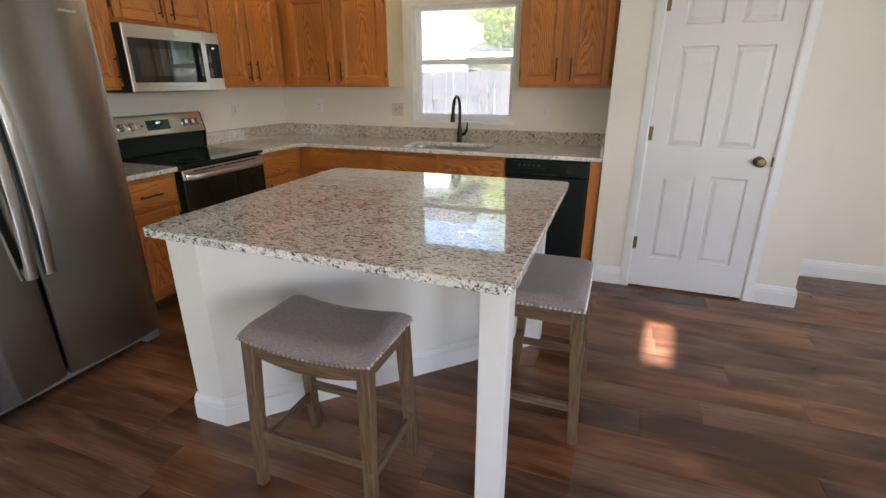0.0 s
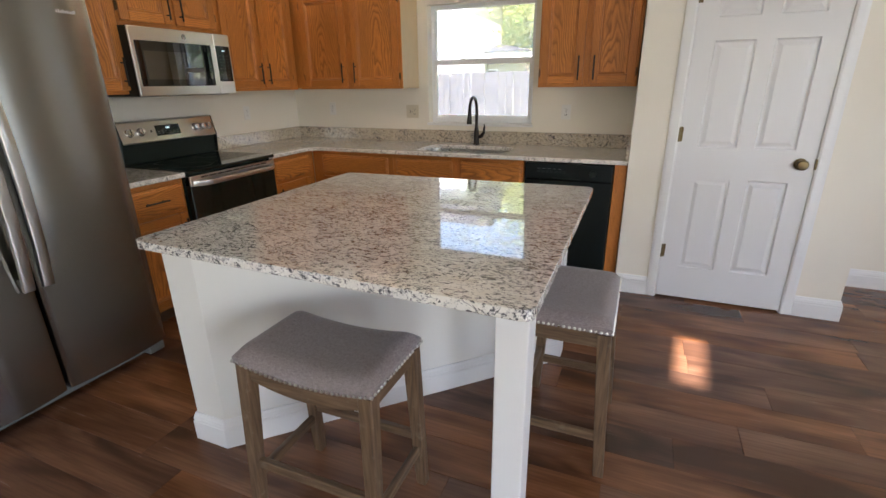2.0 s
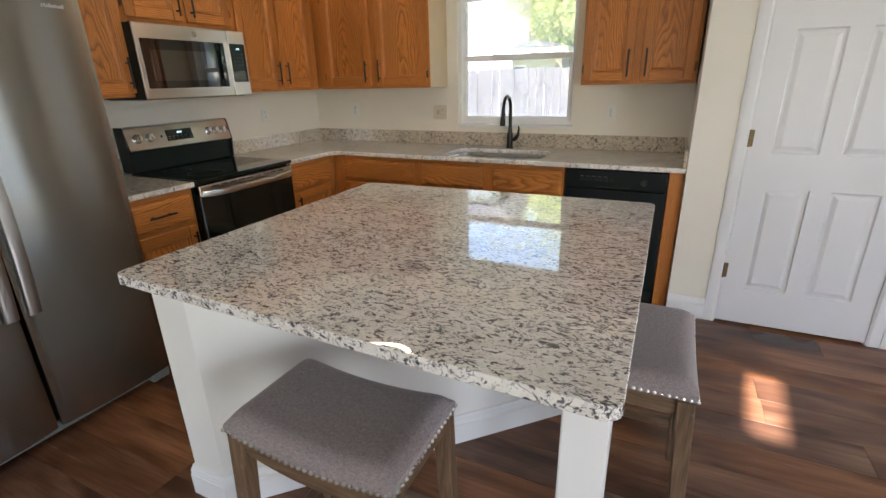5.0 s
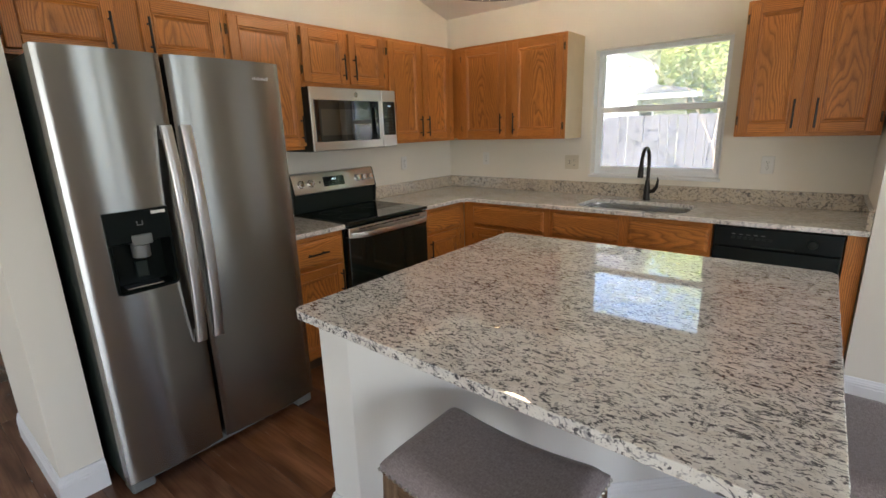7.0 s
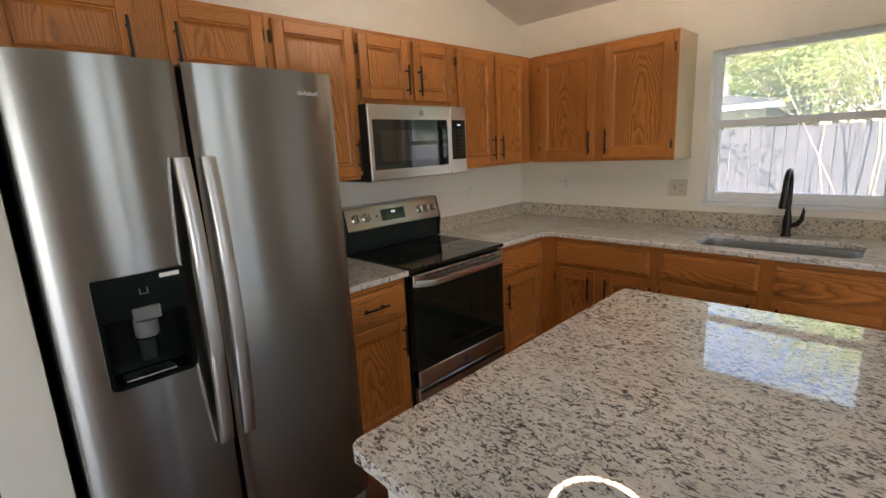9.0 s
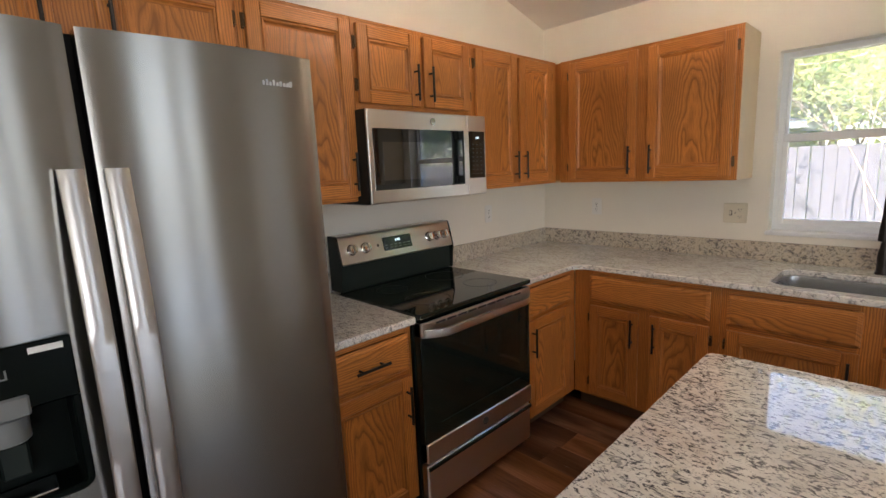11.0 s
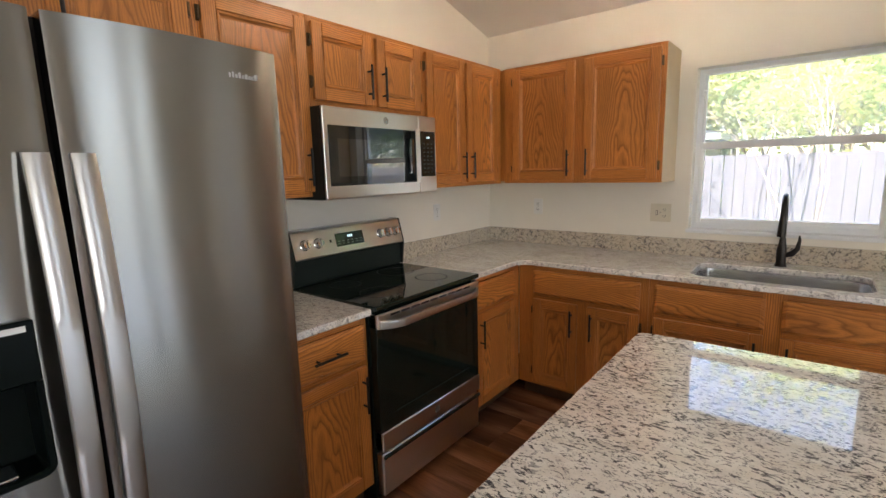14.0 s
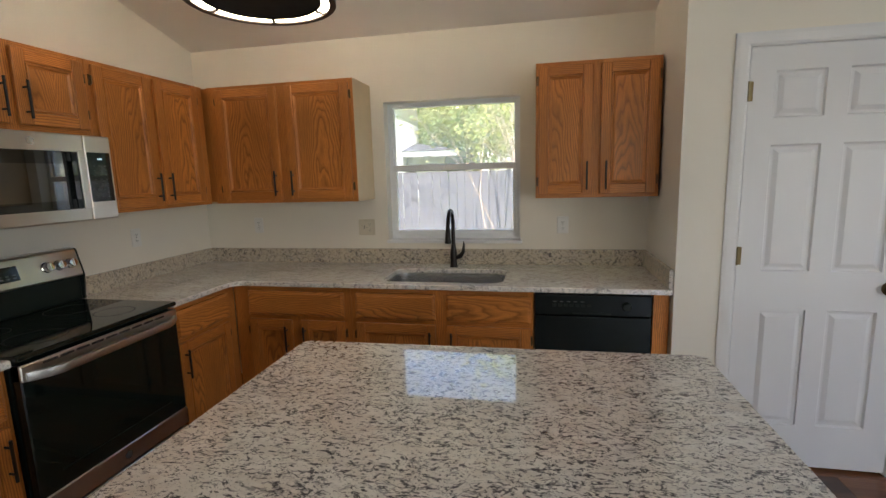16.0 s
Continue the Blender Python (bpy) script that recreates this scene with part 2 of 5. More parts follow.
WALL = paint("wall_paint", (0.81, 0.765, 0.68), 0.6, 0.22, 160.0, 0.04)
CEILING = paint("ceiling_paint", (0.83, 0.80, 0.76), 0.8, 0.5, 90.0, 0.05)
TRIM = paint("trim_paint", (0.80, 0.80, 0.81), 0.32, 0.05, 60.0, 0.03)
DOOR_PAINT = paint("door_paint", (0.74, 0.74, 0.76), 0.35, 0.10, 70.0, 0.03)
ISLAND_PAINT = paint("island_paint", (0.80, 0.79, 0.76), 0.5, 0.18, 150.0, 0.03)
OAK_PANEL, OAK = oak("oak_panel", 1.0), oak("oak_straight", 0.12)
PALE = plain("pale_side_laminate", (0.62, 0.47, 0.29), 0.45, 0, 0.08, 12)
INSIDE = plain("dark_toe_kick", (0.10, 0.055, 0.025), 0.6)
# the backsplash copy is the same stone, its shade mixed in as tan
GRANITE, GRANITE_SHADED = granite("granite"), granite("shaded_granite", 0.9, 0.93, 0.66)
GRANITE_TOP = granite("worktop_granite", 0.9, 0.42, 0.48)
PLANK = plank_material("walnut_plank")
STEEL = steel("brushed_steel", (0.330, 0.326, 0.310), 0.26, 0.92)
STEEL_HANDLE = steel("brushed_steel_handle", (0.56, 0.55, 0.535), 0.36, 0.6, 0.25)
STEEL_H = steel("brushed_steel_trim", (0.73, 0.71, 0.67), 0.29, 0.7, 0.25)
SINK_STEEL = plain("sink_steel", (0.60, 0.59, 0.58), 0.24, 1.0, 0.06)
NAMEPLATE = plain("bright_nameplate", (0.58, 0.58, 0.60), 0.3, 0.5, 0.03)
CHROME = plain("chrome", (0.72, 0.71, 0.70), 0.12, 1.0, 0.03)
BRASS = plain("aged_brass", (0.15, 0.115, 0.062), 0.32, 1.0, 0.12)
HINGE = plain("antique_hinge", (0.12, 0.070, 0.032), 0.4, 0.7, 0.2)
BLACK_METAL = plain("black_metal", (0.018, 0.016, 0.015), 0.38, 0.4)
BRONZE = plain("dark_bronze", (0.022, 0.018, 0.016), 0.30, 0.6)
BLACK_GLASS = plain("black_glass", (0.009, 0.015, 0.0125), 0.04, 0, 0.05)
BLACK = plain("black_plastic", (0.010, 0.016, 0.014), 0.4, Specular_IOR_Level=0.25)
DISH = plain("black_enamel", (0.010, 0.014, 0.0145), 0.22, Specular_IOR_Level=0.35)
BORDER_GLASS = plain("black_border_glass", (0.006, 0.008, 0.008), 0.02, 0, 0.05, IOR=1.9)
MIRROR_GLASS = plain("dark_mirror_glass", (0.006, 0.007, 0.007), 0.015, 0, 0.05, IOR=2.6)
FRIDGE_SIDE = plain("dark_grey_steel", (0.012, 0.020, 0.017), 0.5, Specular_IOR_Level=0.3)
GREY_PLASTIC = plain("grey_plastic", (0.15, 0.158, 0.155), 0.4)
FABRIC = fabric("grey_woven_fabric")
STOOL_WOOD = stool_wood("weathered_brown_wood")
NAIL = plain("nickel_nailhead", (0.50, 0.48, 0.45), 0.28, 1.0, 0.05)
WHITE_VINYL = plain("white_window_frame", (0.85, 0.87, 0.89), 0.35, 0, 0.03)
ALMOND = plain("almond_plastic", (0.66, 0.60, 0.48), 0.4, 0, 0.03)
WHITE_PLASTIC = plain("white_plastic", (0.78, 0.77, 0.74), 0.4, 0, 0.03)
FAINT = plain("faint_print", (0.055, 0.057, 0.058), 0.5)
DARK_SLOT = plain("dark_slot", (0.03, 0.03, 0.03), 0.6)
PANE = glass("window_glass", haze=0.18)
LAMP_GLOW = glow("lamp_diffuser", (1.0, 0.80, 0.53), 6.5)
FILL_GLOW = glow("lamp_fill_drum", (1.0, 0.80, 0.54), 23.0)
CLOCK_GLOW = glow("clock_display", (0.55, 0.85, 1.0), 0.35)
DEEP_BLACK = plain("deep_black_plastic", (0.003, 0.005, 0.004), 0.3, Specular_IOR_Level=0.10)
MATT_BLACK = plain("matt_black", (0.012, 0.012, 0.011), 0.85)


# ---- building blocks ----
def thing(name, m, label, category, group="", kind=""):
    ob = new(name)
    ob.matrix_world = m
    ob.empty_display_size = 0.1
    return tagged(ob, label, category, group, kind)


def to_mesh(name, bm, material, grain=2, smooth=False):
    """The bmesh as a mesh; its UVs run in metres, v along the grain's axis."""
    bmesh.ops.recalc_face_normals(bm, faces=bm.faces)
    uv = bm.loops.layers.uv.verify()
    a, b = [i for i in range(3) if i != grain]
    for f in bm.faces:
        f.smooth = smooth
        for l in f.loops:
            l[uv].uv = (l.vert.co[a] + l.vert.co[b], l.vert.co[grain])
    me = bpy.data.meshes.new(name)
    bm.to_mesh(me)
    bm.free()
    me.materials.append(material)
    if smooth:
        me.set_sharp_from_angle(angle=radians(35))
    return me


def part(name, bm, material, parent, label="", grain=2, smooth=False):
    ob = new(name, to_mesh(name, bm, material, grain, smooth))
    ob.parent = parent
    return tagged(ob, label)


def solid(name, bm, material, label, category, kind="", grain=2, smooth=False, group=""):
    return tagged(new(name, to_mesh(name, bm, material, grain, smooth)), label, category, group, kind)


def box(x0, x1, y0, y1, z0, z1, bevel=0.0, bm=None, segments=1):
    bm = bm or bmesh.new()
    part_bm = bmesh.new() if bevel else bm
    vs = [part_bm.verts.new(p) for p in ((x0, y0, z0), (x1, y0, z0), (x1, y1, z0), (x0, y1, z0), (x0, y0, z1), (x1, y0, z1), (x1, y1, z1), (x0, y1, z1))]
    for q in ((3, 2, 1, 0), (4, 5, 6, 7), (0, 1, 5, 4), (1, 2, 6, 5), (2, 3, 7, 6), (3, 0, 4, 7)):
        part_bm.faces.new([vs[i] for i in q])
    if bevel:
        bmesh.ops.bevel(part_bm, geom=part_bm.edges[:], offset=bevel, segments=segments, affect='EDGES', profile=0.5)
        join(bm, part_bm)
    return bm


def join(bm, other, m=None):
    """Adds other to bm, moved by m."""
    if m is not None:
        other.transform(m)
    made = {v: bm.verts.new(v.co) for v in other.verts}
    for f in other.faces:
        bm.faces.new([made[v] for v in f.verts])
    other.free()
    return bm


def rod(a, b, r, sides=12, r2=None, bm=None):
    bm = bm or bmesh.new()
    a, b = Vector(a), Vector(b)
    o = bmesh.new()
    bmesh.ops.create_cone(o, cap_ends=True, segments=sides, radius1=r, radius2=r if r2 is None else r2, depth=(b - a).length)
    return join(bm, o, Matrix.Translation((a + b) / 2) @ (b - a).to_track_quat('Z', 'Y').to_matrix().to_4x4())


def tube(points, radii, sides=12, bm=None):
    """A round bar along a path."""
    bm = bm or bmesh.new()
    pts = [Vector(p) for p in points]
    rings, up = [], None
    for i, p in enumerate(pts):
        d = (pts[min(i + 1, len(pts) - 1)] - pts[max(i - 1, 0)]).normalized()
        if up is None:
            up = d.orthogonal().normalized()
        up = (up - d * up.dot(d)).normalized()
        side = d.cross(up)
        r = radii[i] if hasattr(radii, "__len__") else radii
        rings.append([bm.verts.new(p + (up * math.cos(k * math.tau / sides) + side * math.sin(k * math.tau / sides)) * r) for k in range(sides)])
    for a, b in zip(rings, rings[1:]):
        for k in range(sides):
            bm.faces.new((a[k], a[(k + 1) % sides], b[(k + 1) % sides], b[k]))
    bm.faces.new(rings[0][::-1]), bm.faces.new(rings[-1])
    return bm


def lathe(profile, sides=32, bm=None):
    """A body turned round z from (radius, height) pairs."""
    bm = bm or bmesh.new()
    rings = [[bm.verts.new((max(r, 1e-4) * math.cos(k * math.tau / sides), max(r, 1e-4) * math.sin(k * math.tau / sides), z)) for k in range(sides)] for r, z in profile]
    for a, b in zip(rings, rings[1:]):
        for k in range(sides):
            bm.faces.new((a[k], a[(k + 1) % sides], b[(k + 1) % sides], b[k]))
    bm.faces.new(rings[0][::-1]), bm.faces.new(rings[-1])
    return bm


def rounded(points, radius, steps=6):
    """A closed outline with its corners rounded; radius: one, or one a corner."""
    out = []
    n = len(points)
    for i, p in enumerate(points):
        r = radius[i] if hasattr(radius, "__len__") else radius
        p, a, b = Vector(p), Vector(points[i - 1]), Vector(points[(i + 1) % n])
        if r <= 0:
            out.append(p)
            continue
        u, w = (a - p).normalized(), (b - p).normalized()
        half = u.angle(w) / 2
        t = r / math.tan(half)
        c = p + (u + w).normalized() * (r / math.sin(half))
        s, e = p + u * t - c, p + w * t - c
        for k in range(steps + 1):
            f = k / steps
            out.append(c + (s * (1 - f) + e * f).normalized() * r)
    return out


def offset_loop(loop, d):
    """The outline moved to its left by d."""
    n, out = len(loop), []
    for i in range(n):
        a, p, b = loop[i - 1], loop[i], loop[(i + 1) % n]
        u, w = (p - a).normalized(), (b - p).normalized()
        nu, nw = Vector((-u.y, u.x)), Vector((-w.y, w.x))
        m = (nu + nw)
        m = m / max(m.dot(nu), 0.3)
        out.append(p + m * d)
    return out


def slab(loops, z0, z1, edge=0.004, bm=None):
    """A flat plate with holes: outer loop anticlockwise, holes clockwise."""
    bm = bm or bmesh.new()
    levels = []
    for z, e in ((z1, edge), (z1 - edge, 0.0), (z0 + edge, 0.0), (z0, edge)):
        levels.append([[bm.verts.new((*q, z)) for q in offset_loop(lp, e)] for lp in loops])
    for upper, lower in zip(levels, levels[1:]):
        for a, b in zip(upper, lower):
            for k in range(len(a)):
                bm.faces.new((a[k], b[k], b[(k + 1) % len(a)], a[(k + 1) % len(a)]))
    for level in (levels[0], levels[-1]):
        edges = []
        for lp in level:
            edges += [bm.edges.get((lp[k], lp[(k + 1) % len(lp)])) for k in range(len(lp))]
        bmesh.ops.triangle_fill(bm, edges=edges, use_beauty=True)
    return bm


def sweep(profile, path, bm=None):
    """Extrudes a profile of (out, z) pairs along a line of (x, y); out lies to the right of the way."""
    bm = bm or bmesh.new()
    pts = [Vector(p) for p in path]
    rings = []
    for i, p in enumerate(pts):
        u = (p - pts[i - 1]).normalized() if i else (pts[1] - p).normalized()
        w = (pts[i + 1] - p).normalized() if i < len(pts) - 1 else u
        nu, nw = Vector((u.y, -u.x)), Vector((w.y, -w.x))
        m = nu + nw
        m = m / max(m.dot(nu), 0.2)
        rings.append([bm.verts.new((p.x + m.x * o, p.y + m.y * o, z)) for o, z in profile])
    k = len(profile)
    for a, b in zip(rings, rings[1:]):
        for i in range(k):
            bm.faces.new((a[i], a[(i + 1) % k], b[(i + 1) % k], b[i]))
    bm.faces.new(rings[0][::-1]), bm.faces.new(rings[-1])
    return bm


BASEBOARD = ((0.001, 0.0), (0.016, 0.0), (0.016, 0.088), (0.0135, 0.092), (0.0135, 0.098), (0.015, 0.101), (0.012, 0.108), (0.012, 0.113), (0.009, 0.118), (0.006, 0.130), (0.001, 0.132))


def baseboard(path, label="white moulded baseboard along a painted wall"):
    return solid("baseboard", sweep(BASEBOARD, path), TRIM, label, "baseboard", "structure")


# ---- large structure ----
X_OVEN, Y_WINDOW, X_EAST, Y_SOUTH, X_WEST = 0.0, 0.0, 6.4, -8.5, -8.0
EAVE, SLOPE, RIDGE = 2.452, 0.275, -4.9


def ceiling_z(y):
    return EAVE - SLOPE * y if y > RIDGE else EAVE - SLOPE * (2 * RIDGE - y)


def gable(x0, x1, y0, y1, z0=0.0, bm=None):
    """A stretch of wall whose top follows the vaulted ceiling."""
    bm = bm or bmesh.new()
    line = [(y0, z0), (y1, z0), (y1, ceiling_z(y1) + 0.06)]
    if y0 < RIDGE < y1:
        line.append((RIDGE, ceiling_z(RIDGE) + 0.06))
    line.append((y0, ceiling_z(y0) + 0.06))
    a, b = ([bm.verts.new((x, y, z)) for y, z in line] for x in (x0, x1))
    for k in range(len(line)):
        bm.faces.new((a[k], a[(k + 1) % len(line)], b[(k + 1) % len(line)], b[k]))
    bm.faces.new(a), bm.faces.new(b)
    return bm


def wall(name, bm, label, material=WALL):
    return solid(name, bm, material, label, "wall", "structure")


# window wall, with its opening
WX0, WX1, WZ0, WZ1 = 1.447, 2.368, 1.073, 2.022
bm = box(-8.2, WX0, 0.0, 0.2, -0.2, 2.50)
box(WX1, 6.6, 0.0, 0.2, -0.2, 2.50, bm=bm)
box(WX0, WX1, 0.0, 0.2, -0.2, WZ0, bm=bm)
box(WX0, WX1, 0.0, 0.2, WZ1, 2.50, bm=bm)
wall("wall_north", bm, "cream painted wall with the window over the sink")

wall("wall_west", gable(-0.12, 0.0, -3.345, 0.0), "cream painted wall behind range and refrigerator")
wall("wall_stub", gable(-0.12, 0.655, -3.50, -3.345), "painted wall end beside the refrigerator")
wall("wall_far_west", gable(-8.2, -8.0, -8.7, 0.0, -0.2), "painted wall of the adjoining room")

# south wall with two window openings
bm = bmesh.new()
for x0, x1 in ((-8.0, -4.2), (-1.8, 3.9), (6.1, 6.4)):
    box(x0, x1, -8.7, -8.5, -0.2, 2.50, bm=bm)
for x0, x1 in ((-4.2, -1.8), (3.9, 6.1)):
    box(x0, x1, -8.7, -8.5, -0.2, 0.7, bm=bm)
    box(x0, x1, -8.7, -8.5, 2.2, 2.50, bm=bm)
wall("wall_south", bm, "painted wall with two wide windows")

# east wall, with an unseen patio door opening added for fill light
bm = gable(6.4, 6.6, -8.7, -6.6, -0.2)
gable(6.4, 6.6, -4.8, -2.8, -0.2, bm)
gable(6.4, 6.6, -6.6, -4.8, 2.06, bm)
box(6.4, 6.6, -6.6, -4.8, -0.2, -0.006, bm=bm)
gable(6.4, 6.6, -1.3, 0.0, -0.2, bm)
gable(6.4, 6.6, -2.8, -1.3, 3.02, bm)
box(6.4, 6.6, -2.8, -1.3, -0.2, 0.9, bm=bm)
wall("wall_east", bm, "painted wall with a tall window and an added, unseen doorway")
bm = box(6.41, 6.46, -2.80, -2.74, 0.9, 3.02)
for y0, y1 in ((-2.42, -2.37), (-2.02, -1.72), (-1.36, -1.30)):
    box(6.41, 6.46, y0, y1, 0.9, 3.02, bm=bm)
for z0, z1 in ((0.9, 0.96), (2.0, 2.06), (2.96, 3.02)):
    box(6.412, 6.458, -2.74, -1.36, z0, z1, bm=bm)
solid("window_2", bm, WHITE_VINYL, "tall white window frame in the east wall", "window", "structure")

# pantry closet walls, with the door opening
PX0, PX1, PY = 3.162, 4.455, -0.660
DX0, DX1, DZ = 3.432, 4.160, 2.062
outline = ((PX0, 0.0), (DX0, 0.0), (DX0, DZ), (DX1, DZ), (DX1, 0.0), (PX1, 0.0), (PX1, 2.70), (PX0, 2.70))
bm = bmesh.new()
near, far = ([bm.verts.new((x, yy, z)) for x, z in outline] for yy in (PY, PY + 0.11))
for k in range(8):
    bm.faces.new((near[k], near[(k + 1) % 8], far[(k + 1) % 8], far[k]))
bm.faces.new(near), bm.faces.new(far)
wall("wall_pantry", bm, "cream painted pantry wall round a white door")
wall("wall_pantry_west", box(PX0, PX0 + 0.11, PY + 0.11, 0.0, 0.0, 2.70), "cream painted side wall of the pantry")
wall("wall_pantry_east", box(PX1 - 0.11, PX1, PY + 0.11, 0.0, 0.0, 2.70), "cream painted side wall of the pantry")


def vault(y0, y1, x0, x1, bm):
    """One sloped stretch of ceiling, 0.15 thick."""
    vs = [bm.verts.new((x, y, ceiling_z(y) + d)) for d in (0, 0.15) for x, y in ((x0, y0), (x1, y0), (x1, y1), (x0, y1))]
    for q in ((3, 2, 1, 0), (4, 5, 6, 7), (0, 1, 5, 4), (1, 2, 6, 5), (2, 3, 7, 6), (3, 0, 4, 7)):
        bm.faces.new([vs[i] for i in q])


# the skylight lies where the sun's patch on the floor asks for it
def up_to_ceiling(x, y):
    k = (EAVE - SLOPE * y) / (SUN.z + SLOPE * SUN.y)
    return x + SUN.x * k, y + SUN.y * k


SX0, SY0 = up_to_ceiling(3.475, -1.79)
SX1, SY1 = up_to_ceiling(3.700, -1.23)
SX1, SY0 = SX1 + 0.061, SY0 - 0.157      # room for the slanting light in the ceiling's depth
bm = bmesh.new()
vault(0.2, SY1, -8.2, 6.6, bm)
vault(SY1, SY0, -8.2, SX0, bm)
vault(SY1, SY0, SX1, 6.6, bm)
vault(SY0, RIDGE, -8.2, 6.6, bm)
vault(RIDGE, -10.4, -8.2, 6.6, bm)
solid("ceiling", bm, CEILING, "textured vaulted ceiling with a narrow skylight", "ceiling", "structure")

# ---- floor: a slab under loose-laid planks ----
floor = solid("floor", box(-8.0, 6.4, -8.5, 0.0, -0.2, -0.006), INSIDE, "dark walnut plank floor", "floor", "structure")

# ---- window ----
w = thing("window_1", pose(WX0, 0, WZ0), "white single-hung window with a painted sill", "window", kind="structure")
W, H = WX1 - WX0, WZ1 - WZ0
FY = 0.085
bm = box(0, 0.028, FY, FY + 0.06, 0.0, H)
box(W - 0.028, W, FY, FY + 0.06, 0.0, H, bm=bm)
box(0.028, W - 0.028, FY, FY + 0.06, H - 0.03, H, bm=bm)
box(0.028, W - 0.028, FY, FY + 0.06, 0.0, 0.035, bm=bm)
part("window_frame", bm, WHITE_VINYL, w)
RZ = 1.577 - WZ0
part("meeting_rail", box(0.026, W - 0.026, FY - 0.012, FY + 0.035, RZ - 0.021, RZ + 0.021, 0.004), WHITE_VINYL, w)
bm = box(0.026, 0.052, FY - 0.010, FY + 0.02, 0.034, RZ - 0.02, 0.003)
box(W - 0.052, W - 0.026, FY - 0.010, FY + 0.02, 0.034, RZ - 0.02, 0.003, bm)
box(0.052, W - 0.052, FY - 0.010, FY + 0.02, 0.034, 0.066, 0.003, bm)
part("lower_sash", bm, WHITE_VINYL, w)
bm = box(0.03, 0.042, FY + 0.022, FY + 0.045, RZ, H - 0.03)
box(W - 0.042, W - 0.03, FY + 0.022, FY + 0.045, RZ, H - 0.03, bm=bm)
part("upper_sash", bm, WHITE_VINYL, w)
p = part("pane", box(0.05, W - 0.05, FY + 0.003, FY + 0.007, 0.06, RZ), PANE, w)
p.visible_shadow = False
p = part("pane", box(0.04, W - 0.04, FY + 0.030, FY + 0.034, RZ, H - 0.028), PANE, w)
p.visible_shadow = False
part("window_sill", box(-0.012, W + 0.012, -0.018, FY, -0.016, 0.006, 0.004), TRIM, w, "white painted sill")
part("sash_lock", box(0.030, 0.046, FY - 0.01, FY + 0.02, H - 0.125, H - 0.075, 0.003), WHITE_VINYL, w)
for lx in (0.30, 0.62):
    part("sash_latch", box(W * lx, W * lx + 0.045, FY - 0.022, FY + 0.0, RZ + 0.017, RZ + 0.027, 0.003), WHITE_VINYL, w)

# ---- pantry door ----
d = thing("door_1", pose(DX0, PY, 0), "white six-panel closet door, closed, in a white casing", "door", kind="structure")
DW = DX1 - DX0
jamb = bmesh.new()
box(0.0, 0.004, 0.0, 0.11, 0.0, DZ, bm=jamb)
box(DW - 0.004, DW, 0.0, 0.11, 0.0, DZ, bm=jamb)
box(0.0, DW, 0.0, 0.11, DZ - 0.004, DZ, bm=jamb)
part("jamb", jamb, TRIM, d)
CAS = ((0.0, 0.0), (0.0, -0.010), (0.012, -0.016), (0.045, -0.013), (0.062, -0.009), (0.062, 0.0))
for side in (0, 1):
    bm = bmesh.new()
    lo = [bm.verts.new(((-o if side == 0 else DW + o), y - 0.001, 0.0)) for o, y in CAS]
    hi = [bm.verts.new(((-o if side == 0 else DW + o), y - 0.001, DZ + o)) for o, y in CAS]
    for k in range(6):
        bm.faces.new((lo[k], lo[(k + 1) % 6], hi[(k + 1) % 6], hi[k]))
    bm.faces.new(lo), bm.faces.new(hi)
    part("casing", bm, TRIM, d)
bm = bmesh.new()
lo = [bm.verts.new((-o, y - 0.001, DZ + o)) for o, y in CAS]
hi = [bm.verts.new((DW + o, y - 0.001, DZ + o)) for o, y in CAS]
for k in range(6):
    bm.faces.new((lo[k], lo[(k + 1) % 6], hi[(k + 1) % 6], hi[k]))
bm.faces.new(lo), bm.faces.new(hi)
part("casing", bm, TRIM, d)
# the leaf: a sheet of cells, the panel cells sunk and closed by raised fields
COLS = (0.0045, 0.112, 0.320, 0.410, 0.618, DW - 0.0045)
ROWS = (0.014, 0.235, 0.830, 1.020, 1.620, 1.742, 1.952, DZ - 0.006)
bm = bmesh.new()
FRONT = -0.004
grid = [[bm.verts.new((x, FRONT, z)) for x in COLS] for z in ROWS]
cells = []
for r in range(7):
    for c in range(5):
        f = bm.faces.new((grid[r][c], grid[r][c + 1], grid[r + 1][c + 1], grid[r + 1][c]))
        if c in (1, 3) and r in (1, 3, 5):
            cells.append(f)
for f in cells:
    a = bmesh.ops.inset_region(bm, faces=[f], thickness=0.010, depth=0.0)
    bmesh.ops.translate(bm, verts=f.verts, vec=(0, 0.011, 0))
    a = bmesh.ops.inset_region(bm, faces=[f], thickness=0.003, depth=0.0)
back = box(COLS[0], COLS[-1], FRONT + 0.012, FRONT + 0.036, ROWS[0], ROWS[-1])
for x0, x1 in ((COLS[0], COLS[0] + 0.0005), (COLS[-1] - 0.0005, COLS[-1])):
    box(x0, x1, FRONT, FRONT + 0.03, ROWS[0], ROWS[-1], bm=bm)
join(bm, back)
leaf = part("door_leaf", bm, DOOR_PAINT, d)
